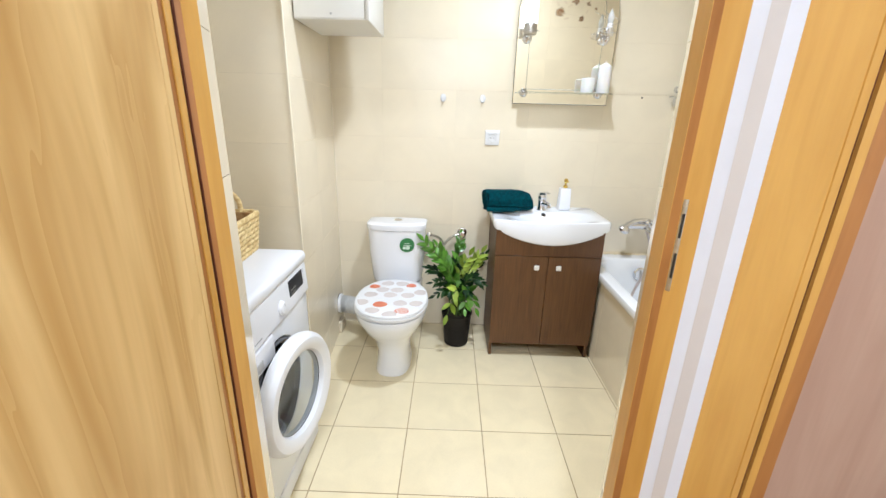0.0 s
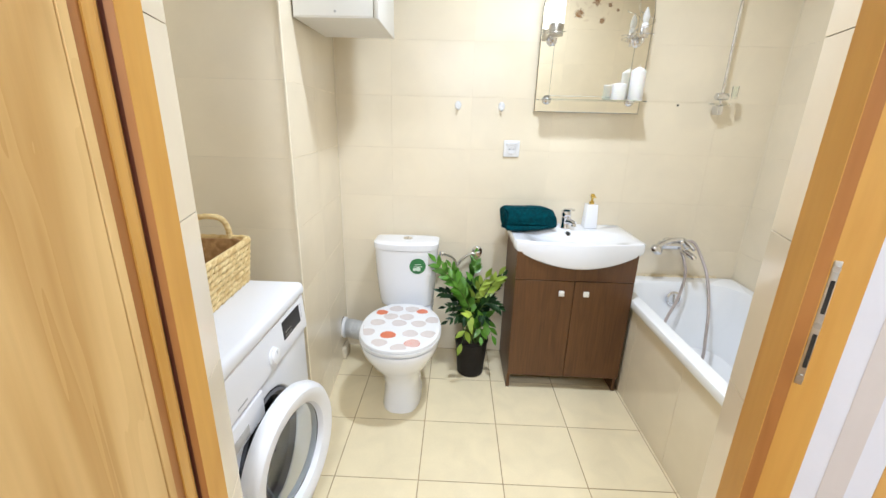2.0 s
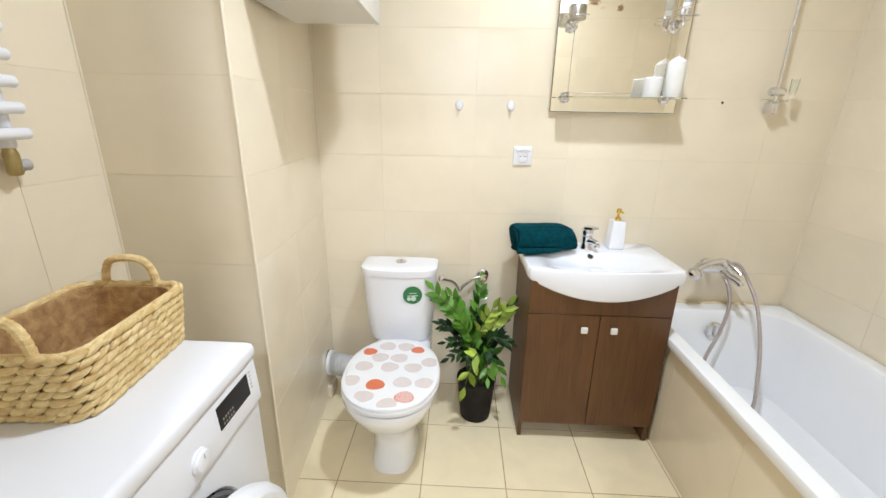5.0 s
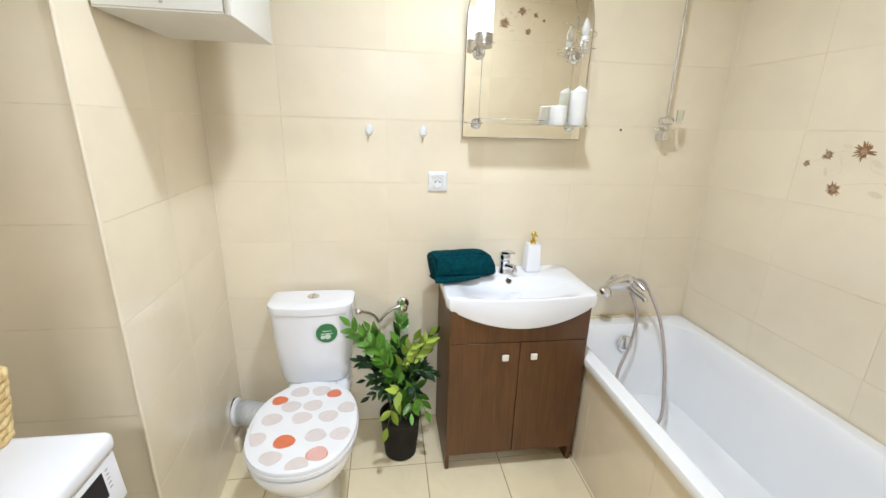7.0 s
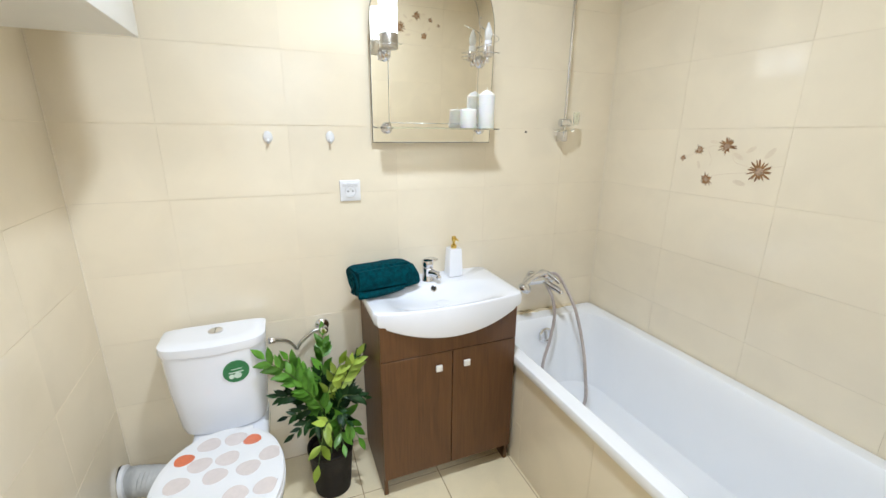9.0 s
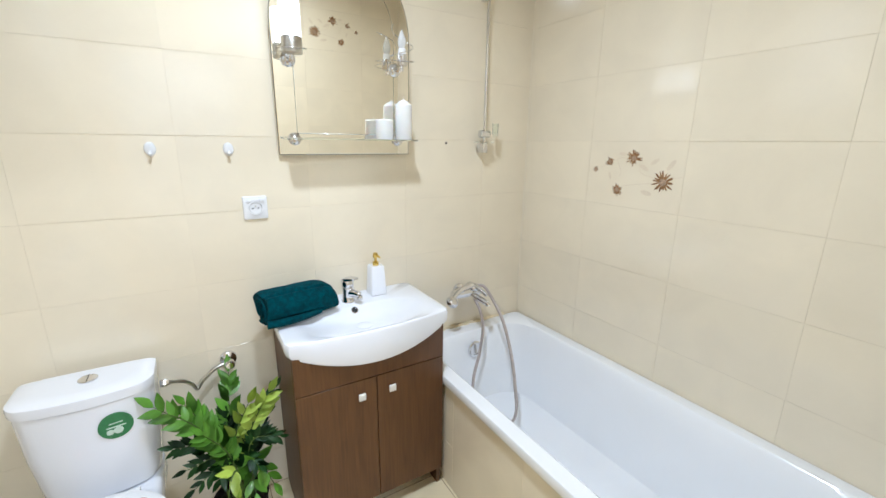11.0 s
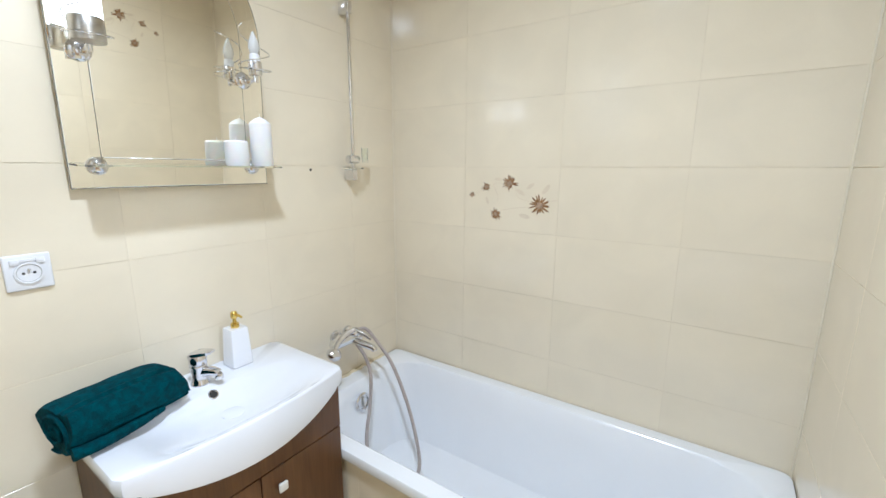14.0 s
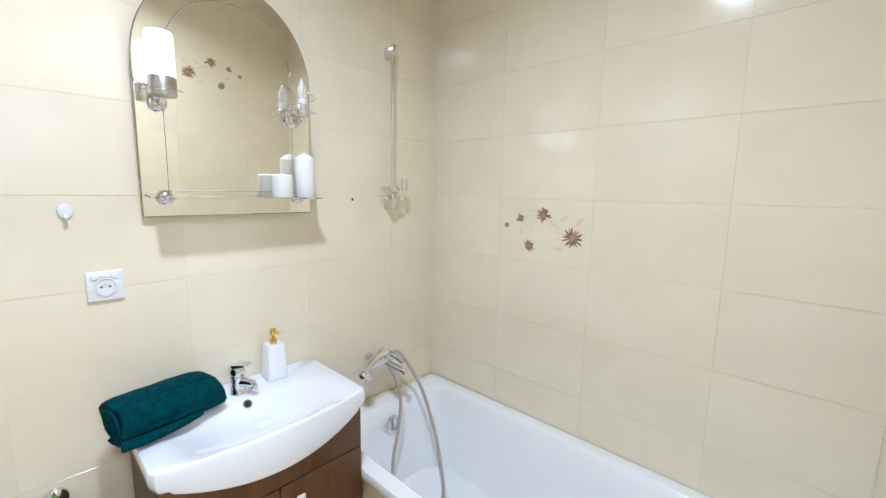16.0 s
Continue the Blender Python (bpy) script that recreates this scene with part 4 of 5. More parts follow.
def washbasin():
    w = thing("washbasin", (SX, 2.25, 0.73), "white ceramic washbasin with a bowed front on the vanity", "washbasin")
    hw = 0.311
    c = (SX, 2.235)

    def outer(inset):
        def inside(x, y):
            u = abs(x - SX)
            side = hw - inset
            front = 2.088 - 0.038 * (1 - (min(u, hw) / hw) ** 2) + inset
            if u > side or y > 2.4545 or y < front:
                return False
            r = 0.018
            if u > side - r and y < front + r:
                return (u - side + r) ** 2 + (y - front - r) ** 2 < r * r
            return True
        return inside

    def under(x, y):
        u = min(1.0, abs(x - SX) / hw)
        f = max(0.0, min(1.0, (2.40 - y) / 0.30))
        return 0.772 - 0.078 * f * (1 - u * u)

    def basin(ax, ay, back, p=3.2):
        def inside(x, y):
            yy = (y - 2.205)
            return (abs(x - SX) / ax) ** p + (abs(yy) / (back if yy > 0 else ay)) ** p < 1
        return inside

    N = 96
    rings = [radial(c, outer(0.05), lambda x, y: under(x, y) + 0.004, N), radial(c, outer(0.012), under, N), radial(c, outer(0.003), lambda x, y: under(x, y) + 0.006, N), radial(c, outer(0.0), lambda x, y: under(x, y) + 0.018, N), radial(c, outer(0.0), SZ - 0.010, N), radial(c, outer(0.003), SZ - 0.003, N), radial(c, outer(0.010), SZ, N),
             radial(c, basin(0.262, 0.140, 0.112, 4), SZ - 0.0015, N), radial(c, basin(0.245, 0.128, 0.102, 4), SZ - 0.004, N), radial(c, basin(0.222, 0.115, 0.092, 3.4), SZ - 0.012, N), radial(c, basin(0.19, 0.10, 0.08, 3.0), SZ - 0.026, N), radial(c, basin(0.15, 0.08, 0.066, 2.7), SZ - 0.037, N), radial(c, basin(0.09, 0.05, 0.04, 2.4), SZ - 0.045, N), radial(c, basin(0.03, 0.025, 0.025, 2), SZ - 0.047, N)]
    part("bowl", loft(bmesh.new(), rings), CERAMIC, w)
    part("drain", lathed((SX, 2.205, SZ - 0.048), [(0.03, 0), (0.031, 0.003), (0.026, 0.0042), (0.001, 0.0046)], "z", 32), CERAMIC, w, "white drain cover")
    o = part("overflow_ring", lathed((0, 0, 0), [(0.0145, -0.004), (0.0145, 0.004), (0.0115, 0.0052), (0.0095, 0.002)], "z", 20), CHROME, w, "chrome overflow ring")
    o.matrix_basis = pose(0.534, 2.2955, SZ - 0.0165, 50, 0, 0)
    h = part("overflow_hole", lathed((0, 0, 0), [(0.0093, 0.0010), (0.0093, 0.0028)], "z", 16), DARK, o)
    h.matrix_basis = Matrix()


washbasin()


def basin_tap():
    t = thing("basin_tap", (0.533, 2.365, SZ), "short chrome mixer tap on the washbasin", "tap")
    m = pose(0.533, 2.365, SZ, 0, 0, 28)
    parts = [
        ("base", lathed((0, 0, 0), [(0.0265, -0.001), (0.0265, 0.004), (0.0235, 0.008), (0.0225, 0.030), (0.0235, 0.052), (0.0245, 0.058), (0.0225, 0.0615)], "z", 32)),
        ("spout", tubed(smooth_path([(0, -0.010, 0.036), (0, -0.034, 0.041), (0, -0.056, 0.040), (0, -0.066, 0.036)], 8), lambda u: 0.0165 - 0.0045 * u, 18)),
        ("aerator", lathed((0, -0.064, 0.018), [(0.0095, 0), (0.0115, 0.002), (0.0115, 0.013), (0.0095, 0.018)], "z", 20)),
        ("cartridge", lathed((0, 0, 0.062), [(0.0225, 0), (0.0245, 0.003), (0.0245, 0.020), (0.021, 0.029), (0.012, 0.034), (0.001, 0.035)], "z", 32)),
        ("lever", loft(bmesh.new(), [[(x * w, y, z + h * k) for x, h in ((-0.5, -0.4), (0.5, -0.4), (0.5, 0.3), (0.25, 0.6), (-0.25, 0.6), (-0.5, 0.3))] for y, z, w, k in ((0.020, 0.088, 0.032, 0.014), (0.0, 0.096, 0.042, 0.016), (-0.024, 0.101, 0.040, 0.014), (-0.044, 0.103, 0.032, 0.010), (-0.050, 0.103, 0.022, 0.006))])),
    ]
    for name, bm in parts:
        bmesh.ops.transform(bm, matrix=m, verts=bm.verts[:])
        part(name, bm, CHROME, t)


basin_tap()


def soap_dispenser():
    x, y = 0.668, 2.392
    s = thing("soap_dispenser", (x, y, SZ), "square white soap dispenser with a gold pump", "soap dispenser")
    part("bottle", loft(bmesh.new(), [rounded([(x - w, y - w), (x + w, y - w), (x + w, y + w), (x - w, y + w)], 0.006, SZ + h) for w, h in ((0.031, 0.0), (0.034, 0.003), (0.0285, 0.124), (0.026, 0.128))]), CERAMIC, s)
    part("collar", lathed((x, y, SZ + 0.128), [(0.013, 0), (0.013, 0.014), (0.006, 0.017), (0.0055, 0.035)], "z", 20), BRASS, s, "gold collar")
    part("pump", lathed((x, y, SZ + 0.160), [(0.009, 0), (0.011, 0.004), (0.0105, 0.018), (0.007, 0.022)], "z", 18), BRASS, s, "gold pump head")
    part("nozzle", tubed([(x, y, SZ + 0.172), (x + 0.004, y - 0.02, SZ + 0.172), (x + 0.006, y - 0.034, SZ + 0.168)], 0.004, 10), BRASS, s)


soap_dispenser()


def towel():
    t = thing("folded_towel", (0.315, 2.32, SZ), "dark teal terry towel folded into a roll on the washbasin", "towel")
    m = pose(0.325, 2.318, SZ + 0.0035, 0, 0, 12) @ Matrix.Diagonal((1.02, 1.08, 1.30, 1))
    prof = []
    # one outline: lower fold sticking out, upper roll on it
    for i in range(40):
        a = 2 * math.pi * i / 40
        y = 0.066 * math.copysign(abs(math.cos(a)) ** 0.75, math.cos(a))
        z = 0.045 + 0.045 * math.copysign(abs(math.sin(a)) ** 0.8, math.sin(a))
        prof.append((y, z))
    rng = random.Random(4)
    rings = []
    for k in range(29):
        u = k / 28
        x = -0.131 + 0.262 * u
        edge = min(u, 1 - u)
        s = 1.0 - 0.10 * math.exp(-edge * 26)
        low = 1.0 - 0.05 * u ** 2 - 0.20 * math.exp(-(1 - u) * 15)
        ring_ = []
        for i, (y, z) in enumerate(prof):
            a = 2 * math.pi * i / 40
            wob = 0.0022 * noise.noise((x * 30, y * 40, z * 40)) + 0.0018 * math.sin(a * 7 + x * 9)
            # crease where the flap is turned in, on the viewer's side
            crease = -0.010 * math.exp(-((a - 3.72) / 0.13) ** 2) - 0.006 * math.exp(-((a - 2.05) / 0.07) ** 2) - 0.006 * math.exp(-((a - 1.75) / 0.07) ** 2)
            g = s + (wob + crease) / 0.055
            zz = (0.045 + (z - 0.045) * g) * low
            ring_.append(m @ Vector((x + 0.006 * math.sin(a * 2) * (1 if u > 0.5 else -1) * math.exp(-edge * 20), y * g * (1.0 if z > 0.03 else 1.04), max(zz, 0.0))))
        rings.append(ring_)
    part("roll", loft(bmesh.new(), rings), TERRY, t)
    for xx, low in ((-0.133, 1.0), (0.1325, 0.75)):
        spiral = []
        for k in range(40):
            a = k / 39 * 3.6 * math.pi
            r = 0.008 + 0.030 * k / 39
            spiral.append(m @ Vector((xx, 1.35 * r * math.cos(a), (0.045 + 1.02 * r * math.sin(a)) * low)))
        part("fold", tubed(spiral, 0.0042, 6, 0.0004), TERRY, t, "rolled layers at the towel end")
    flap = [m @ Vector(p) for p in ((-0.136, -0.060, 0.016), (-0.09, -0.068, 0.015), (-0.04, -0.068, 0.014), (0.01, -0.062, 0.013), (0.06, -0.052, 0.013))]
    part("hem", tubed(smooth_path(flap, 8), lambda u: 0.0145 - 0.004 * u, 12, 0.0005), TERRY, t, "thick lower fold")


towel()


# ---- mirror with lamps, shelf and candles ----
MX, MW, MZ0 = 0.589, 0.261, 1.411


def arch(inset, y, spring=1.85, rise=0.280, n=40, z0=None):
    w = MW - inset
    pts = [Vector((MX - w, y, (z0 if z0 is not None else MZ0 + inset))), Vector((MX + w, y, (z0 if z0 is not None else MZ0 + inset)))]
    for k in range(n + 1):
        a = math.pi * k / n
        pts.append(Vector((MX + w * math.cos(a), y, spring + (rise - inset) * math.sin(a))))
    return pts


def wall_mirror():
    m = thing("wall_mirror", (MX, 2.44, MZ0), "arched silvered mirror with a plain border on the tiled wall", "mirror")
    part("backing", loft(bmesh.new(), [arch(0.012, Y_N - 0.0012), arch(0.012, 2.4395)]), GREY_PLASTIC, m)
    part("border_glass", loft(bmesh.new(), [arch(0.0, 2.439), arch(0.0, 2.4355), arch(0.002, 2.435)]), MIRROR, m, "mirror glass border", False)
    inner = lambda inset, y: [p for p in arch(0.068 + inset, y, 1.85, 0.280, 40, 1.487 + inset)]
    part("inner_glass", loft(bmesh.new(), [inner(0.0, 2.4345), inner(0.0, 2.4335), inner(0.0014, 2.4325)]), MIRROR, m, "inner mirror glass", False)
    rim = inner(-0.0006, 2.4340)
    part("bevel", tubed(rim + [rim[0]], 0.0008, 6), MIRROR_EDGE, m, "ground bevel line")
    edge = arch(0.0, 2.437)
    part("edge", tubed(edge + [edge[0]], 0.0022, 6), MIRROR_EDGE, m, "polished glass edge")
    m.matrix_basis = m.matrix_basis @ Euler((radians(1.8), 0, 0)).to_matrix().to_4x4()
    for x in (0.384, 0.797):
        part("shelf_clamp", lathed((x, 2.4347, 1.466), [(0.023, 0), (0.023, -0.006), (0.021, -0.012), (0.012, -0.020), (0.001, -0.022)], "y", 28), CHROME, m, "round chrome shelf clamp")


wall_mirror()

shelf = thing("glass_shelf", (MX, 2.38, 1.466), "clear glass shelf in front of the mirror", "shelf")
part("pane", loft(bmesh.new(), [rounded([(0.352, 2.322), (0.842, 2.322), (0.842, 2.4125), (0.352, 2.4125)], 0.012, z) for z in (1.4632, 1.4682)]), GLASS, shelf, "", False)
for x in (0.384, 0.797):
    part("grip", boxed((x - 0.007, 2.404, 1.4686), (x + 0.007, 2.415, 1.4735), 0.002, 2), CHROME, shelf)


def candle(x, y, h, r, label, peak):
    c = thing("candle", (x, y, 1.4684), label, "candle", "candles on the shelf")
    part("wax", lathed((x, y, 1.4684), [(r - 0.001, 0), (r, 0.002), (r, h - 0.004), (r - 0.004, h), (r * 0.5, h + peak * 0.6), (0.002, h + peak)], "z", 32), WAX, c)
    part("wick", tubed([(x, y, 1.4684 + h + peak - 0.001), (x + 0.001, y, 1.4684 + h + peak + 0.009)], 0.0009, 6), WAX, c, "thin wick")


candle(0.716, 2.372, 0.076, 0.034, "short white pillar candle on the glass shelf", 0.002)
candle(0.798, 2.368, 0.137, 0.033, "tall white pillar candle on the glass shelf", 0.017)


def mirror_lamp(x, lit, label):
    l = thing("mirror_lamp", (x, 2.43, 1.735), label, "wall lamp", "mirror lamps")
    y, z = 2.348, 1.752
    part("rosette", lathed((x, 2.4245, 1.735), [(0.025, 0), (0.025, -0.006), (0.018, -0.014), (0.008, -0.018)], "y", 24), CHROME, l)
    part("arm", tubed(smooth_path([(x, 2.41, 1.735), (x, 2.385, 1.728), (x, 2.357, 1.735), (x, y, 1.748)], 6), 0.0065, 12), CHROME, l)
    part("pin", lathed((x, y, 1.722), [(0.006, 0), (0.006, 0.03)], "z", 12), CHROME, l)
    if lit:
        part("cup", lathed((x, y, z - 0.012), [(0.008, 0), (0.033, 0.002), (0.034, 0.006), (0.034, 0.050), (0.033, 0.052)], "z", 32, True, False), STEEL, l)
        part("shade", lathed((x, y, z + 0.004), [(0.030, 0), (0.0325, 0.004), (0.0325, 0.146), (0.0305, 0.150), (0.0285, 0.146)], "z", 36, True, True), SHADE, l, "glowing opal glass cylinder")
    else:
        part("cup", lathed((x, y, z - 0.012), [(0.006, 0), (0.018, 0.002), (0.0195, 0.006), (0.0195, 0.040), (0.0175, 0.042)], "z", 28), CHROME, l)
        part("socket", lathed((x, y, z + 0.002), [(0.0145, 0), (0.0145, 0.047), (0.012, 0.049)], "z", 20), PLASTIC, l, "white lamp holder")
        bulb = part("bulb", lathed((x, y, z + 0.048), [(0.0085, 0), (0.012, 0.007), (0.0155, 0.021), (0.0145, 0.036), (0.008, 0.054), (0.003, 0.066), (0.0005, 0.069)], "z", 24), BULB_GLASS, l, "pale candle-shaped bulb")
        part("filament", tubed([(x - 0.003, y, z + 0.05), (x - 0.005, y, z + 0.078), (x + 0.005, y, z + 0.078), (x + 0.003, y, z + 0.05)], 0.0006, 5), STEEL, bulb)
    # spiral wire round the cup
    pts = []
    turns, top = (2.15, 0.125) if not lit else (1.3, 0.060)
    for k in range(90):
        u = k / 89
        a = u * turns * 2 * math.pi + 2.4
        r = 0.044 + 0.003 * math.sin(u * 5) - (0.012 * max(0.0, u - 0.75) if not lit else 0.0)
        # nearly level round the cup, then rising steeply to the tip of the bulb
        rise = 0.12 * u + 0.88 * max(0.0, (u - 0.45) / 0.55) ** 1.3
        pts.append((x + r * math.cos(a), y + r * math.sin(a), z + 0.004 + top * rise + 0.006 * math.sin(a)))
    part("spiral", tubed(pts, 0.0016, 6), CHROME, l, "thin chrome wire spiral")


mirror_lamp(0.380, True, "chrome mirror lamp with a glowing opal glass shade")
mirror_lamp(0.785, False, "chrome mirror lamp with a bare unlit bulb and wire spiral")


# ---- small things on the back wall ----
def socket():
    cx, cz = 0.229, 1.220
    s = thing("power_socket", (cx, Y_N, cz), "white square power socket on the tiled wall", "socket")
    part("plate", boxed((cx - 0.0415, Y_N - 0.0095, cz - 0.0425), (cx + 0.0415, Y_N - 0.0004, cz + 0.0425), 0.004, 3), PLASTIC, s)
    part("rim", lathed((cx, Y_N - 0.0095, cz - 0.002), [(0.026, 0), (0.026, -0.004), (0.0225, -0.0045), (0.0215, -0.001)], "y", 32), PLASTIC, s)
    part("well", lathed((cx, Y_N - 0.0099, cz - 0.002), [(0.0215, 0.0), (0.0215, -0.0008)], "y", 28), PLASTIC, s, "white socket well")
    for dx in (-0.0095, 0.0095):
        part("hole", lathed((cx + dx, Y_N - 0.0106, cz - 0.002), [(0.003, 0), (0.003, -0.0006)], "y", 12), DARK, s)
    part("earth_pin", lathed((cx, Y_N - 0.0106, cz + 0.007), [(0.0026, 0), (0.0026, -0.006), (0.001, -0.007)], "y", 12), STEEL, s)
    part("lid_hinge", boxed((cx - 0.027, Y_N - 0.0122, cz + 0.0245), (cx + 0.027, Y_N - 0.0097, cz + 0.032), 0.001, 2), PLASTIC, s)
    for dx in (-0.022, 0.022):
        part("hinge_tab", boxed((cx + dx - 0.008, Y_N - 0.0145, cz + 0.020), (cx + dx + 0.008, Y_N - 0.0098, cz + 0.033), 0.0015, 2), PLASTIC, s)
    # thin grey ring drawn as the shadow at the edge of the well
    part("well_shadow_line", lathed((cx, Y_N - 0.0107, cz - 0.002), [(0.0222, 0.0), (0.0222, -0.0003), (0.0205, -0.0003)], "y", 28, False, False), GREY_PLASTIC, s, "flat grey ring painting the shadow round the socket face")


socket()


def hook(x):
    h = thing("wall_hook", (x, Y_N, 1.425), "small white adhesive hook on the tiles", "hook", "adhesive hooks")
    bm = bmesh.new()
    ellipsoid(bm, (x, Y_N - 0.003, 1.430), (0.0165, 0.005, 0.022), 20, 10)
    part("pad", bm, PLASTIC, h)
    part("peg", tubed(smooth_path([(x, Y_N - 0.005, 1.422), (x, Y_N - 0.012, 1.413), (x, Y_N - 0.018, 1.411), (x, Y_N - 0.022, 1.417)], 6), 0.0050, 10), PLASTIC, h)


hook(-0.061)
hook(0.163)

plug = thing("wall_plug", (1.054, Y_N, 1.457), "dark empty screw hole in a wall tile", "screw hole")
part("rim", lathed((1.054, Y_N - 0.0002, 1.457), [(0.0055, 0), (0.005, -0.0012)], "y", 14), DARK, plug)


def shower_rail():
    x, y = 1.238, 2.414
    r = thing("shower_rail", (x, y, 1.41), "chrome shower riser rail with a clear plastic slider", "shower rail")
    part("rail", lathed((x, y, 1.415), [(0.0068, 0), (0.0068, 0.69)], "z", 18), CHROME, r)
    for z in (1.415, 2.06):
        part("bracket", boxed((x - 0.0125, y - 0.013, z), (x + 0.0125, Y_N - 0.0006, z + 0.045), 0.004, 3), CHROME, r)
    part("slider", lathed((x - 0.032, y - 0.004, 1.500), [(0.013, 0), (0.017, 0.003), (0.017, 0.054), (0.012, 0.060)], "x", 24), CHROME, r)
    part("holder", lathed((x + 0.040, y - 0.03, 1.488), [(0.010, 0), (0.013, 0.01), (0.0145, 0.058), (0.012, 0.058), (0.0105, 0.012)], "z", 20, True, False), GLASS, r, "translucent handset holder")
    part("soap_dish", loft(bmesh.new(), [rounded([(x - 0.05, y - 0.035), (x + 0.036, y - 0.035), (x + 0.036, y + 0.02), (x - 0.05, y + 0.02)], 0.018, z) for z in (1.462, 1.466)]), GLASS, r, "clear plastic soap dish")


shower_rail()


# ---- bathtub ----
BZ = 0.533
APRON_X = 0.843


def bathtub():
    b = thing("bathtub", (1.16, 1.62, 0), "white acrylic bathtub built in behind a tiled apron", "bathtub")

    def quad(d, z, r):
        return rounded([(0.8245 + d, 0.8385 + d), (1.5445 - d, 0.8385 + d), (1.538 - d, 2.4515 - d), (0.8245 + d, 2.4515 - d)], r, z, 10)

    def well(dl, dr, ds, dn, z, r):
        return rounded([(0.8245 + dl, 0.8385 + ds), (1.5445 - dr, 0.8385 + ds), (1.538 - dr, 2.4515 - dn), (0.8245 + dl, 2.4515 - dn)], r, z, 10)

    rings = [quad(0.012, BZ - 0.040, 0.03), quad(0.002, BZ - 0.038, 0.035), quad(0.0, BZ - 0.034, 0.035), quad(0.0, BZ - 0.008, 0.035), quad(0.003, BZ - 0.002, 0.035), quad(0.010, BZ, 0.06),
             well(0.058, 0.055, 0.07, 0.08, BZ - 0.001, 0.13), well(0.068, 0.065, 0.08, 0.09, BZ - 0.010, 0.14), well(0.085, 0.08, 0.11, 0.105, BZ - 0.08, 0.15), well(0.115, 0.11, 0.20, 0.135, BZ - 0.25, 0.15), well(0.14, 0.135, 0.28, 0.16, BZ - 0.36, 0.15), well(0.19, 0.185, 0.36, 0.22, BZ - 0.40, 0.13), well(0.29, 0.27, 0.55, 0.40, BZ - 0.408, 0.05)]
    part("tub", loft(bmesh.new(), rings, False, True), ACRYLIC, b)
    ov = part("overflow", lathed((0, 0, 0), [(0.041, 0), (0.041, 0.006), (0.034, 0.011), (0.030, 0.011), (0.028, 0.005)], "z", 32), CHROME, b, "round chrome overflow")
    ov.matrix_basis = pose(1.168, 2.3375, 0.445, 82, 0, 0)
    k = part("overflow_knob", boxed((-0.004, -0.024, 0.004), (0.004, 0.024, 0.015), 0.003, 2), STEEL, ov)
    k.matrix_basis = Matrix()
    part("drain", lathed((1.16, 2.02, BZ - 0.4075), [(0.034, 0), (0.034, 0.004), (0.026, 0.006)], "z", 28), CHROME, b, "chrome drain")


bathtub()

# tiled apron in front of the tub
apron = structure("wall_bath_apron", boxed((APRON_X + G, Y_S, 0.0), (APRON_X + 0.045, 2.44, BZ - 0.044)), GROUT, "cream tiled apron under the bathtub rim")
rng = random.Random(8)
bead = []
for i in range(60):
    x = 0.845 + 0.60 * i / 59
    bead.append((x, 2.449 + 0.003 * math.sin(i * 0.9) + rng.uniform(-0.003, 0.003), BZ - 0.001 + rng.uniform(-0.002, 0.002)))
structure("trim_sealant", tubed(bead, 0.0095, 8), SILICONE, "uneven yellowed sealant along the bathtub", True)


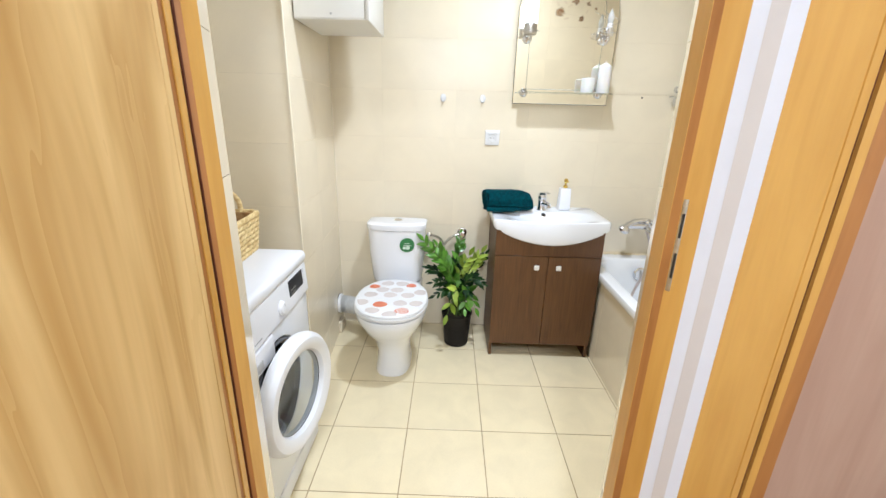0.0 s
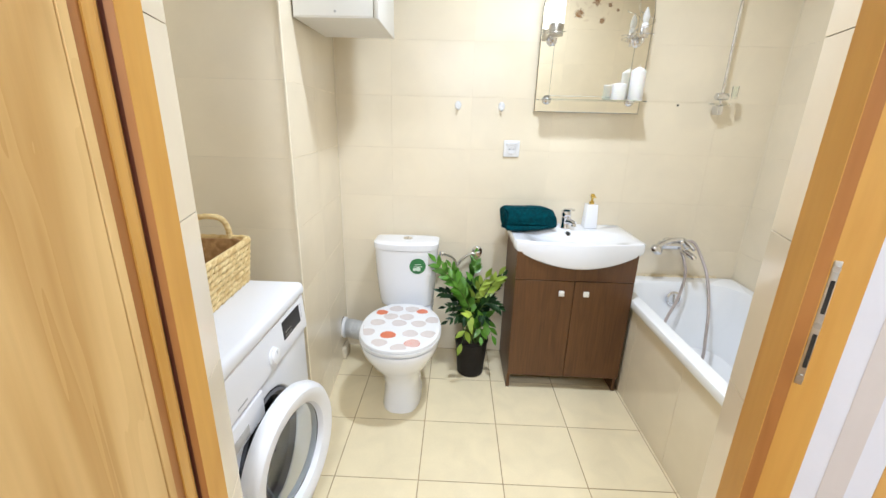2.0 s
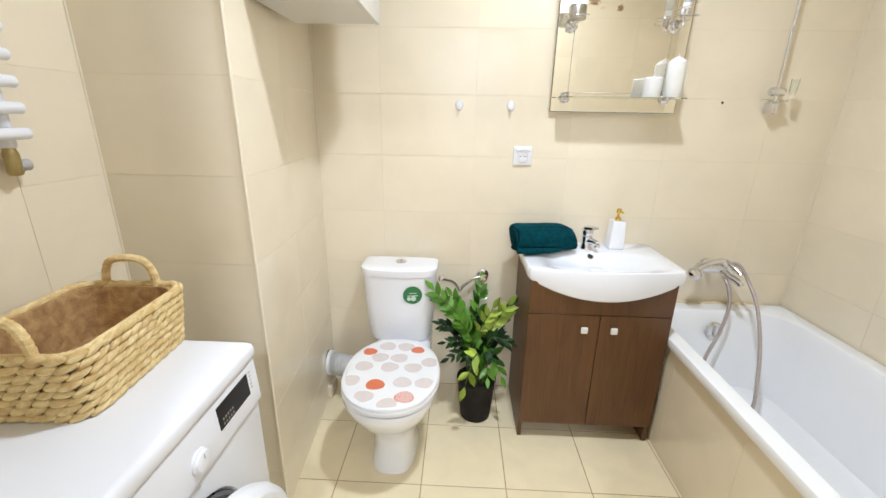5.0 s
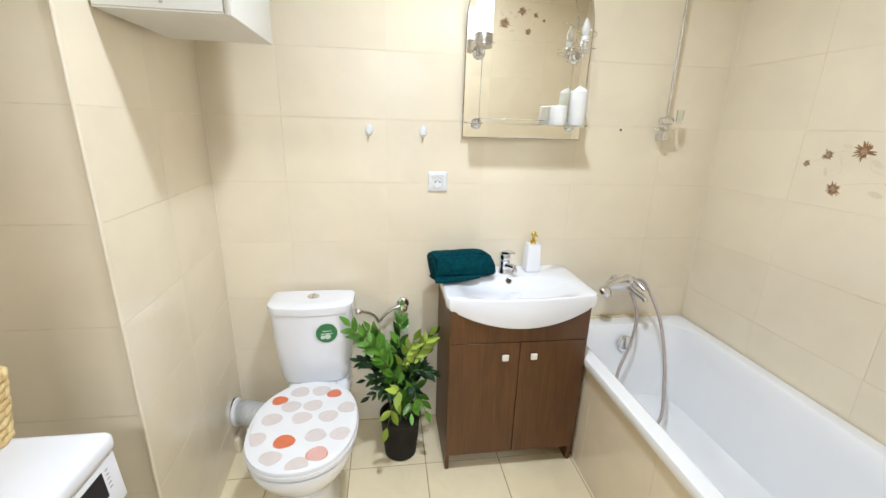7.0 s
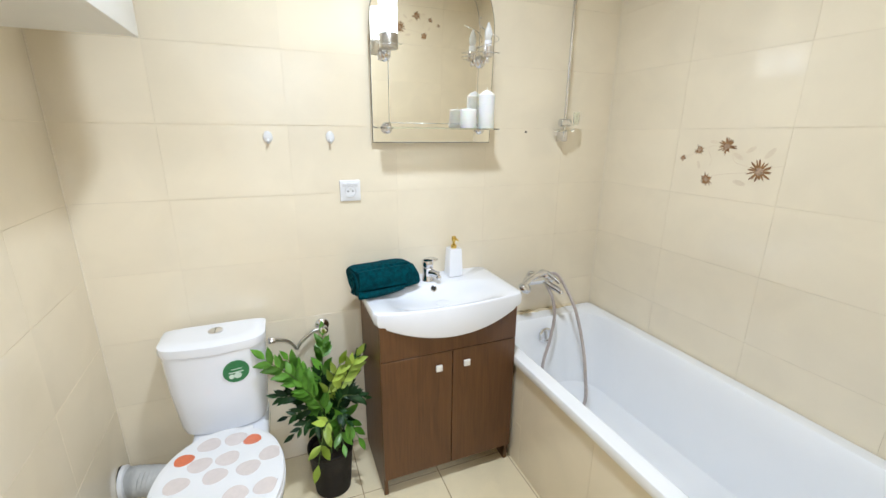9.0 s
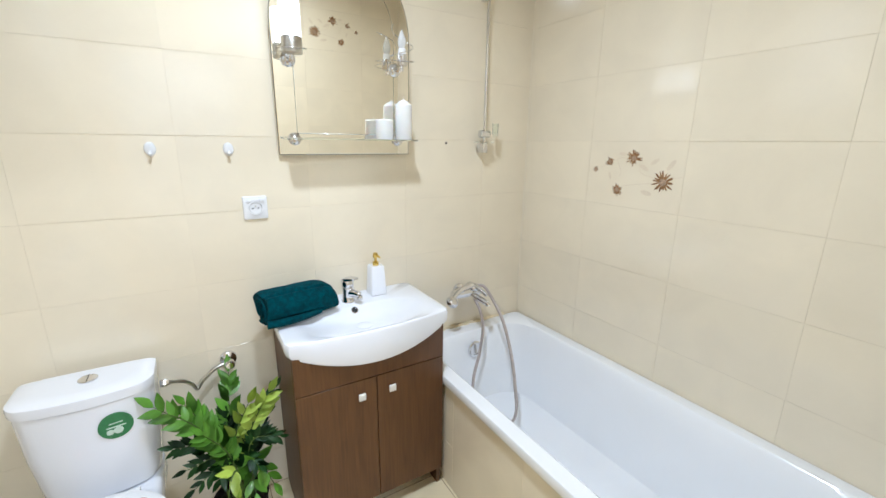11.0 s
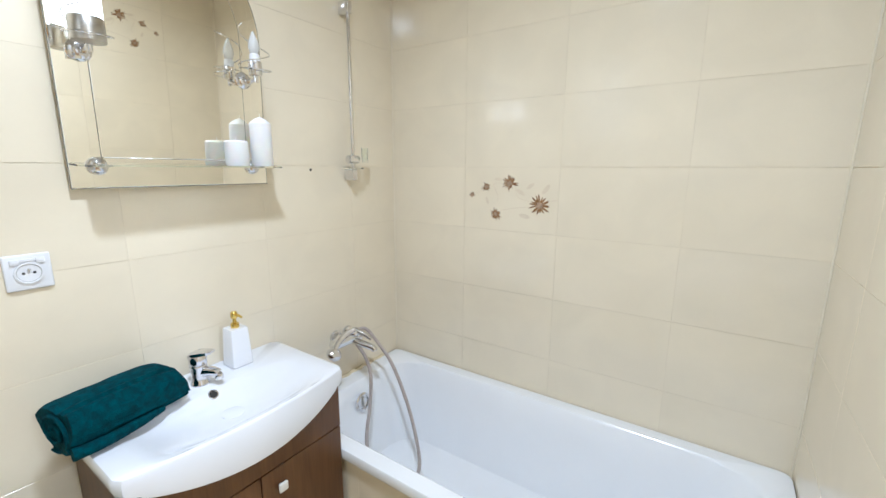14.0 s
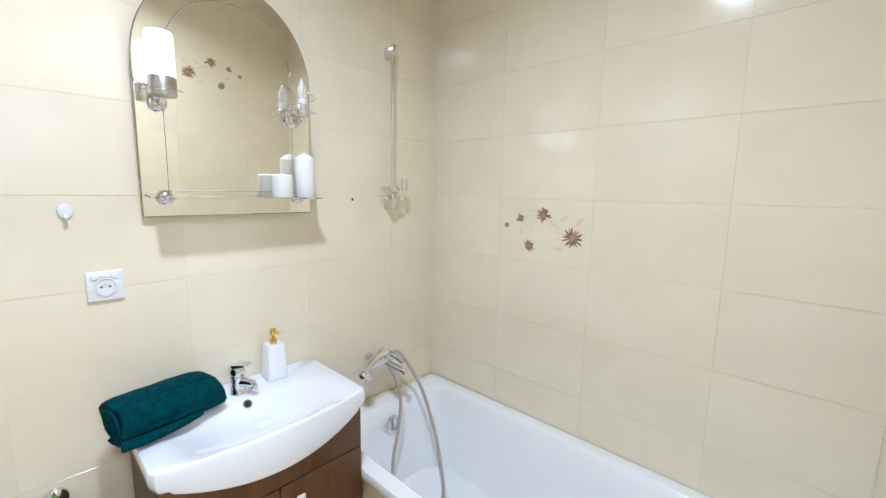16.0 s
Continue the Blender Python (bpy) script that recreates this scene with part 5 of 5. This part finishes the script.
def bath_mixer():
    m = thing("bath_mixer", (1.15, 2.40, 0.74), "chrome bath mixer with a hand shower and grey hose", "tap")
    z, y = 0.738, 2.388
    for x in (1.135, 1.205):
        part("wall_union", lathed((x, Y_N - 0.001, z - 0.004), [(0.030, 0), (0.028, -0.010), (0.016, -0.016), (0.014, -0.05), (0.017, -0.052), (0.017, -0.066)], "y", 24), CHROME, m)
    part("body", lathed((1.055, y, z), [(0.014, 0), (0.021, 0.006), (0.023, 0.02), (0.024, 0.10), (0.028, 0.112), (0.028, 0.15), (0.021, 0.165), (0.012, 0.17)], "x", 24), CHROME, m)
    bm = bmesh.new()
    ellipsoid(bm, (1.178, y - 0.004, z + 0.020), (0.029, 0.029, 0.024), 24, 12)
    part("cartridge", bm, CHROME, m)
    part("lever", tubed(smooth_path([(1.178, y - 0.012, z + 0.034), (1.190, y - 0.045, z + 0.022), (1.205, y - 0.082, z + 0.000)], 8), lambda u: 0.012 - 0.003 * u, 14), CHROME, m)
    part("spout", tubed(smooth_path([(1.165, y - 0.01, z - 0.008), (1.178, y - 0.055, z - 0.020), (1.196, y - 0.098, z - 0.034), (1.198, y - 0.105, z - 0.046)], 8), lambda u: 0.016 - 0.003 * u, 14), CHROME, m)
    # hand shower lying in its cradle
    part("cradle", lathed((1.105, y - 0.012, z + 0.012), [(0.012, 0), (0.015, 0.003), (0.015, 0.018), (0.011, 0.022)], "z", 16), CHROME, m)
    part("handset", tubed(smooth_path([(1.17, y - 0.012, z + 0.036), (1.11, y - 0.016, z + 0.030), (1.065, y - 0.024, z + 0.014), (1.03, y - 0.034, z - 0.006)], 8), lambda u: 0.012 + 0.005 * u, 14), CHROME, m)
    bm = bmesh.new()
    ellipsoid(bm, (1.030, y - 0.042, z - 0.016), (0.034, 0.030, 0.024), 24, 12, Euler((0.5, 0.5, 0)).to_matrix().to_4x4())
    part("shower_head", bm, CHROME, m)
    hose = [(1.185, y - 0.01, z + 0.030), (1.225, y - 0.03, z + 0.026), (1.250, y - 0.07, z - 0.03), (1.258, y - 0.15, z - 0.12), (1.242, y - 0.24, z - 0.25), (1.215, y - 0.31, z - 0.37), (1.20, y - 0.345, z - 0.50), (1.16, y - 0.33, z - 0.555), (1.10, y - 0.26, z - 0.560), (1.075, y - 0.19, z - 0.52), (1.095, y - 0.145, z - 0.40), (1.150, y - 0.115, z - 0.28), (1.178, y - 0.098, z - 0.16), (1.176, y - 0.07, z - 0.075), (1.170, y - 0.02, z - 0.020)]
    part("hose", tubed(smooth_path(hose, 16), 0.0072, 10, 0.0007), HOSE, m, "grey-pink shower hose")


HOSE = material("shower_hose_plastic", (0.52, 0.45, 0.42), 0.35, vary=0.15, grain=0.1, scale=60, fine=400, metal=0.25)
bath_mixer()


# ---- flower decor on two tiles ----
def flower_decor(name, origin, u, label, parent):
    """Motif on a tile: origin is the tile's upper corner as seen, u its long side."""
    u, v = Vector(u), Vector((0, 0, -1))
    nrm = u.cross(-v).normalized()
    o = Vector(origin)
    at = lambda a, b, lift: o + u * a + v * b + nrm * lift
    rng = random.Random(21)
    flowers = [(0.036, 0.118, 0.015), (0.104, 0.083, 0.023), (0.212, 0.065, 0.034), (0.151, 0.194, 0.028), (0.341, 0.148, 0.044)]
    for a, b, r in flowers:
        bm = bmesh.new()
        n = 26
        for k in range(n):
            ang = 2 * math.pi * (k + rng.uniform(-0.35, 0.35)) / n
            rr = r * rng.uniform(0.40, 1.18)
            c, s = math.cos(ang), math.sin(ang)
            w = r * rng.uniform(0.045, 0.085)
            bend = r * rng.uniform(-0.10, 0.10)
            pts = [(0.24, -w), (0.60, -w * 1.2 + bend * 0.4), (0.85, -w * 0.9 + bend * 0.8), (1.0, bend), (0.85, w * 0.9 + bend * 0.8), (0.60, w * 1.2 + bend * 0.4), (0.24, w)]
            f = [bm.verts.new(at(a + (p * rr) * c - q * s, b + (p * rr) * s + q * c, 0.0005 + 0.00001 * k)) for p, q in pts]
            bm.faces.new(f)
        part(name, bm, PETAL, parent, label, False)
        ring_ = []
        for k in range(14):
            ang = 2 * math.pi * k / 14
            rr = r * 0.33 * rng.uniform(0.7, 1.2)
            ring_.append((a + rr * math.cos(ang), b + rr * math.sin(ang)))
        bm = bmesh.new()
        bm.faces.new([bm.verts.new(at(x, y, 0.0010)) for x, y in ring_])
        part(name, bm, PETAL_CORE, parent, "", False)
    bm = bmesh.new()
    lines = [[(0.05, 0.112), (0.09, 0.095)], [(0.12, 0.085), (0.15, 0.066), (0.19, 0.066)], [(0.235, 0.08), (0.25, 0.12), (0.30, 0.135)], [(0.17, 0.178), (0.23, 0.166), (0.31, 0.155)], [(0.14, 0.08), (0.16, 0.12), (0.155, 0.14)], [(0.36, 0.135), (0.415, 0.125)]]
    for line in lines:
        pts = smooth_path([(x, y, 0) for x, y in line], 5)
        for p, q in zip(pts, pts[1:]):
            d = (q - p).normalized()
            n_ = Vector((-d.y, d.x, 0)) * 0.0013
            bm.faces.new([bm.verts.new(at(w.x, w.y, 0.0005)) for w in (p - n_, q - n_, q + n_, p + n_)])
    for a, b, r, t in ((0.26, 0.10, 0.022, 0.5), (0.30, 0.075, 0.02, -0.6), (0.28, 0.195, 0.024, 0.2), (0.11, 0.14, 0.016, 1.2), (0.16, 0.05, 0.018, 0.1), (0.365, 0.085, 0.024, -0.9)):
        f = []
        for k in range(12):
            ang = 2 * math.pi * k / 12
            x, y = r * math.cos(ang), r * 0.38 * math.sin(ang)
            f.append(bm.verts.new(at(a + x * math.cos(t) - y * math.sin(t), b + x * math.sin(t) + y * math.cos(t), 0.0004)))
        bm.faces.new(f)
    part(name, bm, PALE_PRINT, parent, "faint printed stems", False)


flower_decor("flower_print", (X_E, 2.048, 1.4725), (0, -1, 0), "brown printed flower", wall_east)
flower_decor("flower_print", (X_E - 0.309, Y_S, 2.2535), (-1, 0, 0), "brown printed flower", wall_south)

# ---- tiles, each a piece of its wall or floor ----
lay_tiles(floor, (0, 0, 0), (1, 0, 0), (0, 1, 0), cuts(X_W, X_E, -0.5, 1 / 3), cuts(0.755, Y_N, 1.478, 0.3315), FLOOR_TILE, 0.004, 0.010)
lay_tiles(wall_north, (0, Y_N, 0), (1, 0, 0), (0, 0, 1), cuts(COL_N.x, X_E, 0.011, UP), ROWS_Z, WALL_TILE, gap_u=0.0004)
lay_tiles(wall_east, (X_E, 0, 0), (0, -1, 0), (0, 0, 1), [-c for c in cuts(Y_S, Y_N, 1.6315, UP)][::-1], ROWS_Z, WALL_TILE, gap_u=0.0008)
lay_tiles(wall_west, (X_W, 0, 0), (0, 1, 0), (0, 0, 1), cuts(Y_S, COL_S.y, COL_S.y - UP * 0.55, UP), ROWS_Z, WALL_TILE)
lay_tiles(wall_column, (X_W, COL_S.y, 0), (1, 0, 0), (0, 0, 1), [0.0, COL_S.x - X_W], ROWS_Z, WALL_TILE)
side = COL_N - COL_S
lay_tiles(wall_column, COL_S, side, (0, 0, 1), [0.0, 0.36, side.length], ROWS_Z, WALL_TILE, gap_u=0.0004)
lay_tiles(wall_south, (0, Y_S, 0), (-1, 0, 0), (0, 0, 1), [-c for c in cuts(0.42, X_E, X_E - 0.309, UP)][::-1], ROWS_Z, WALL_TILE)
lay_tiles(wall_south_w, (0, Y_S, 0), (-1, 0, 0), (0, 0, 1), [-c for c in cuts(X_W, -0.464, -0.7, UP)][::-1], ROWS_Z, WALL_TILE)
lay_tiles(wall_head, (0, Y_S, 0), (-1, 0, 0), (0, 0, 1), [-c for c in cuts(-0.464, 0.42, 0.0, UP)][::-1], cuts(TOP, CEIL, Z0, ZP), WALL_TILE)
# narrow tiles on the reveals of the doorway
r0, r1 = Vector((0.392, 0.752, 0)), Vector((0.418, Y_S + 0.001, 0))
lay_tiles(wall_south, r1, r0 - r1, (0, 0, 1), [0.0, (r1 - r0).length], [z for z in cuts(0.0, TOP, Z0, ZP)], WALL_TILE)
l0, l1 = Vector((-0.437, 0.752, 0)), Vector((-0.462, Y_S + 0.001, 0))
lay_tiles(wall_south_w, l0, l1 - l0, (0, 0, 1), [0.0, (l1 - l0).length], [z for z in cuts(0.0, TOP, Z0, ZP)], WALL_TILE)
# apron of the bathtub: long slabs under a narrow top strip, and a small access tile
lay_tiles(apron, (APRON_X, 0, 0), (0, -1, 0), (0, 0, 1), [-2.44, -2.095, -1.612, -1.195, -Y_S], [0.0, 0.484, BZ - 0.042], WALL_TILE, skip=lambda u0, u1, v0, v1: u0 < -2.0 and u1 > -1.8 and v0 < 0.1)
lay_tiles(apron, (APRON_X, 0, 0), (0, -1, 0), (0, 0, 1), [-2.095, -2.03], [0.0, 0.212], WALL_TILE, 0.003)
lay_tiles(apron, (APRON_X, 0, 0), (0, -1, 0), (0, 0, 1), [-2.095, -2.03], [0.212, 0.484], WALL_TILE)
lay_tiles(apron, (APRON_X, 0, 0), (0, -1, 0), (0, 0, 1), [-2.03, -1.612], [0.0, 0.484], WALL_TILE)
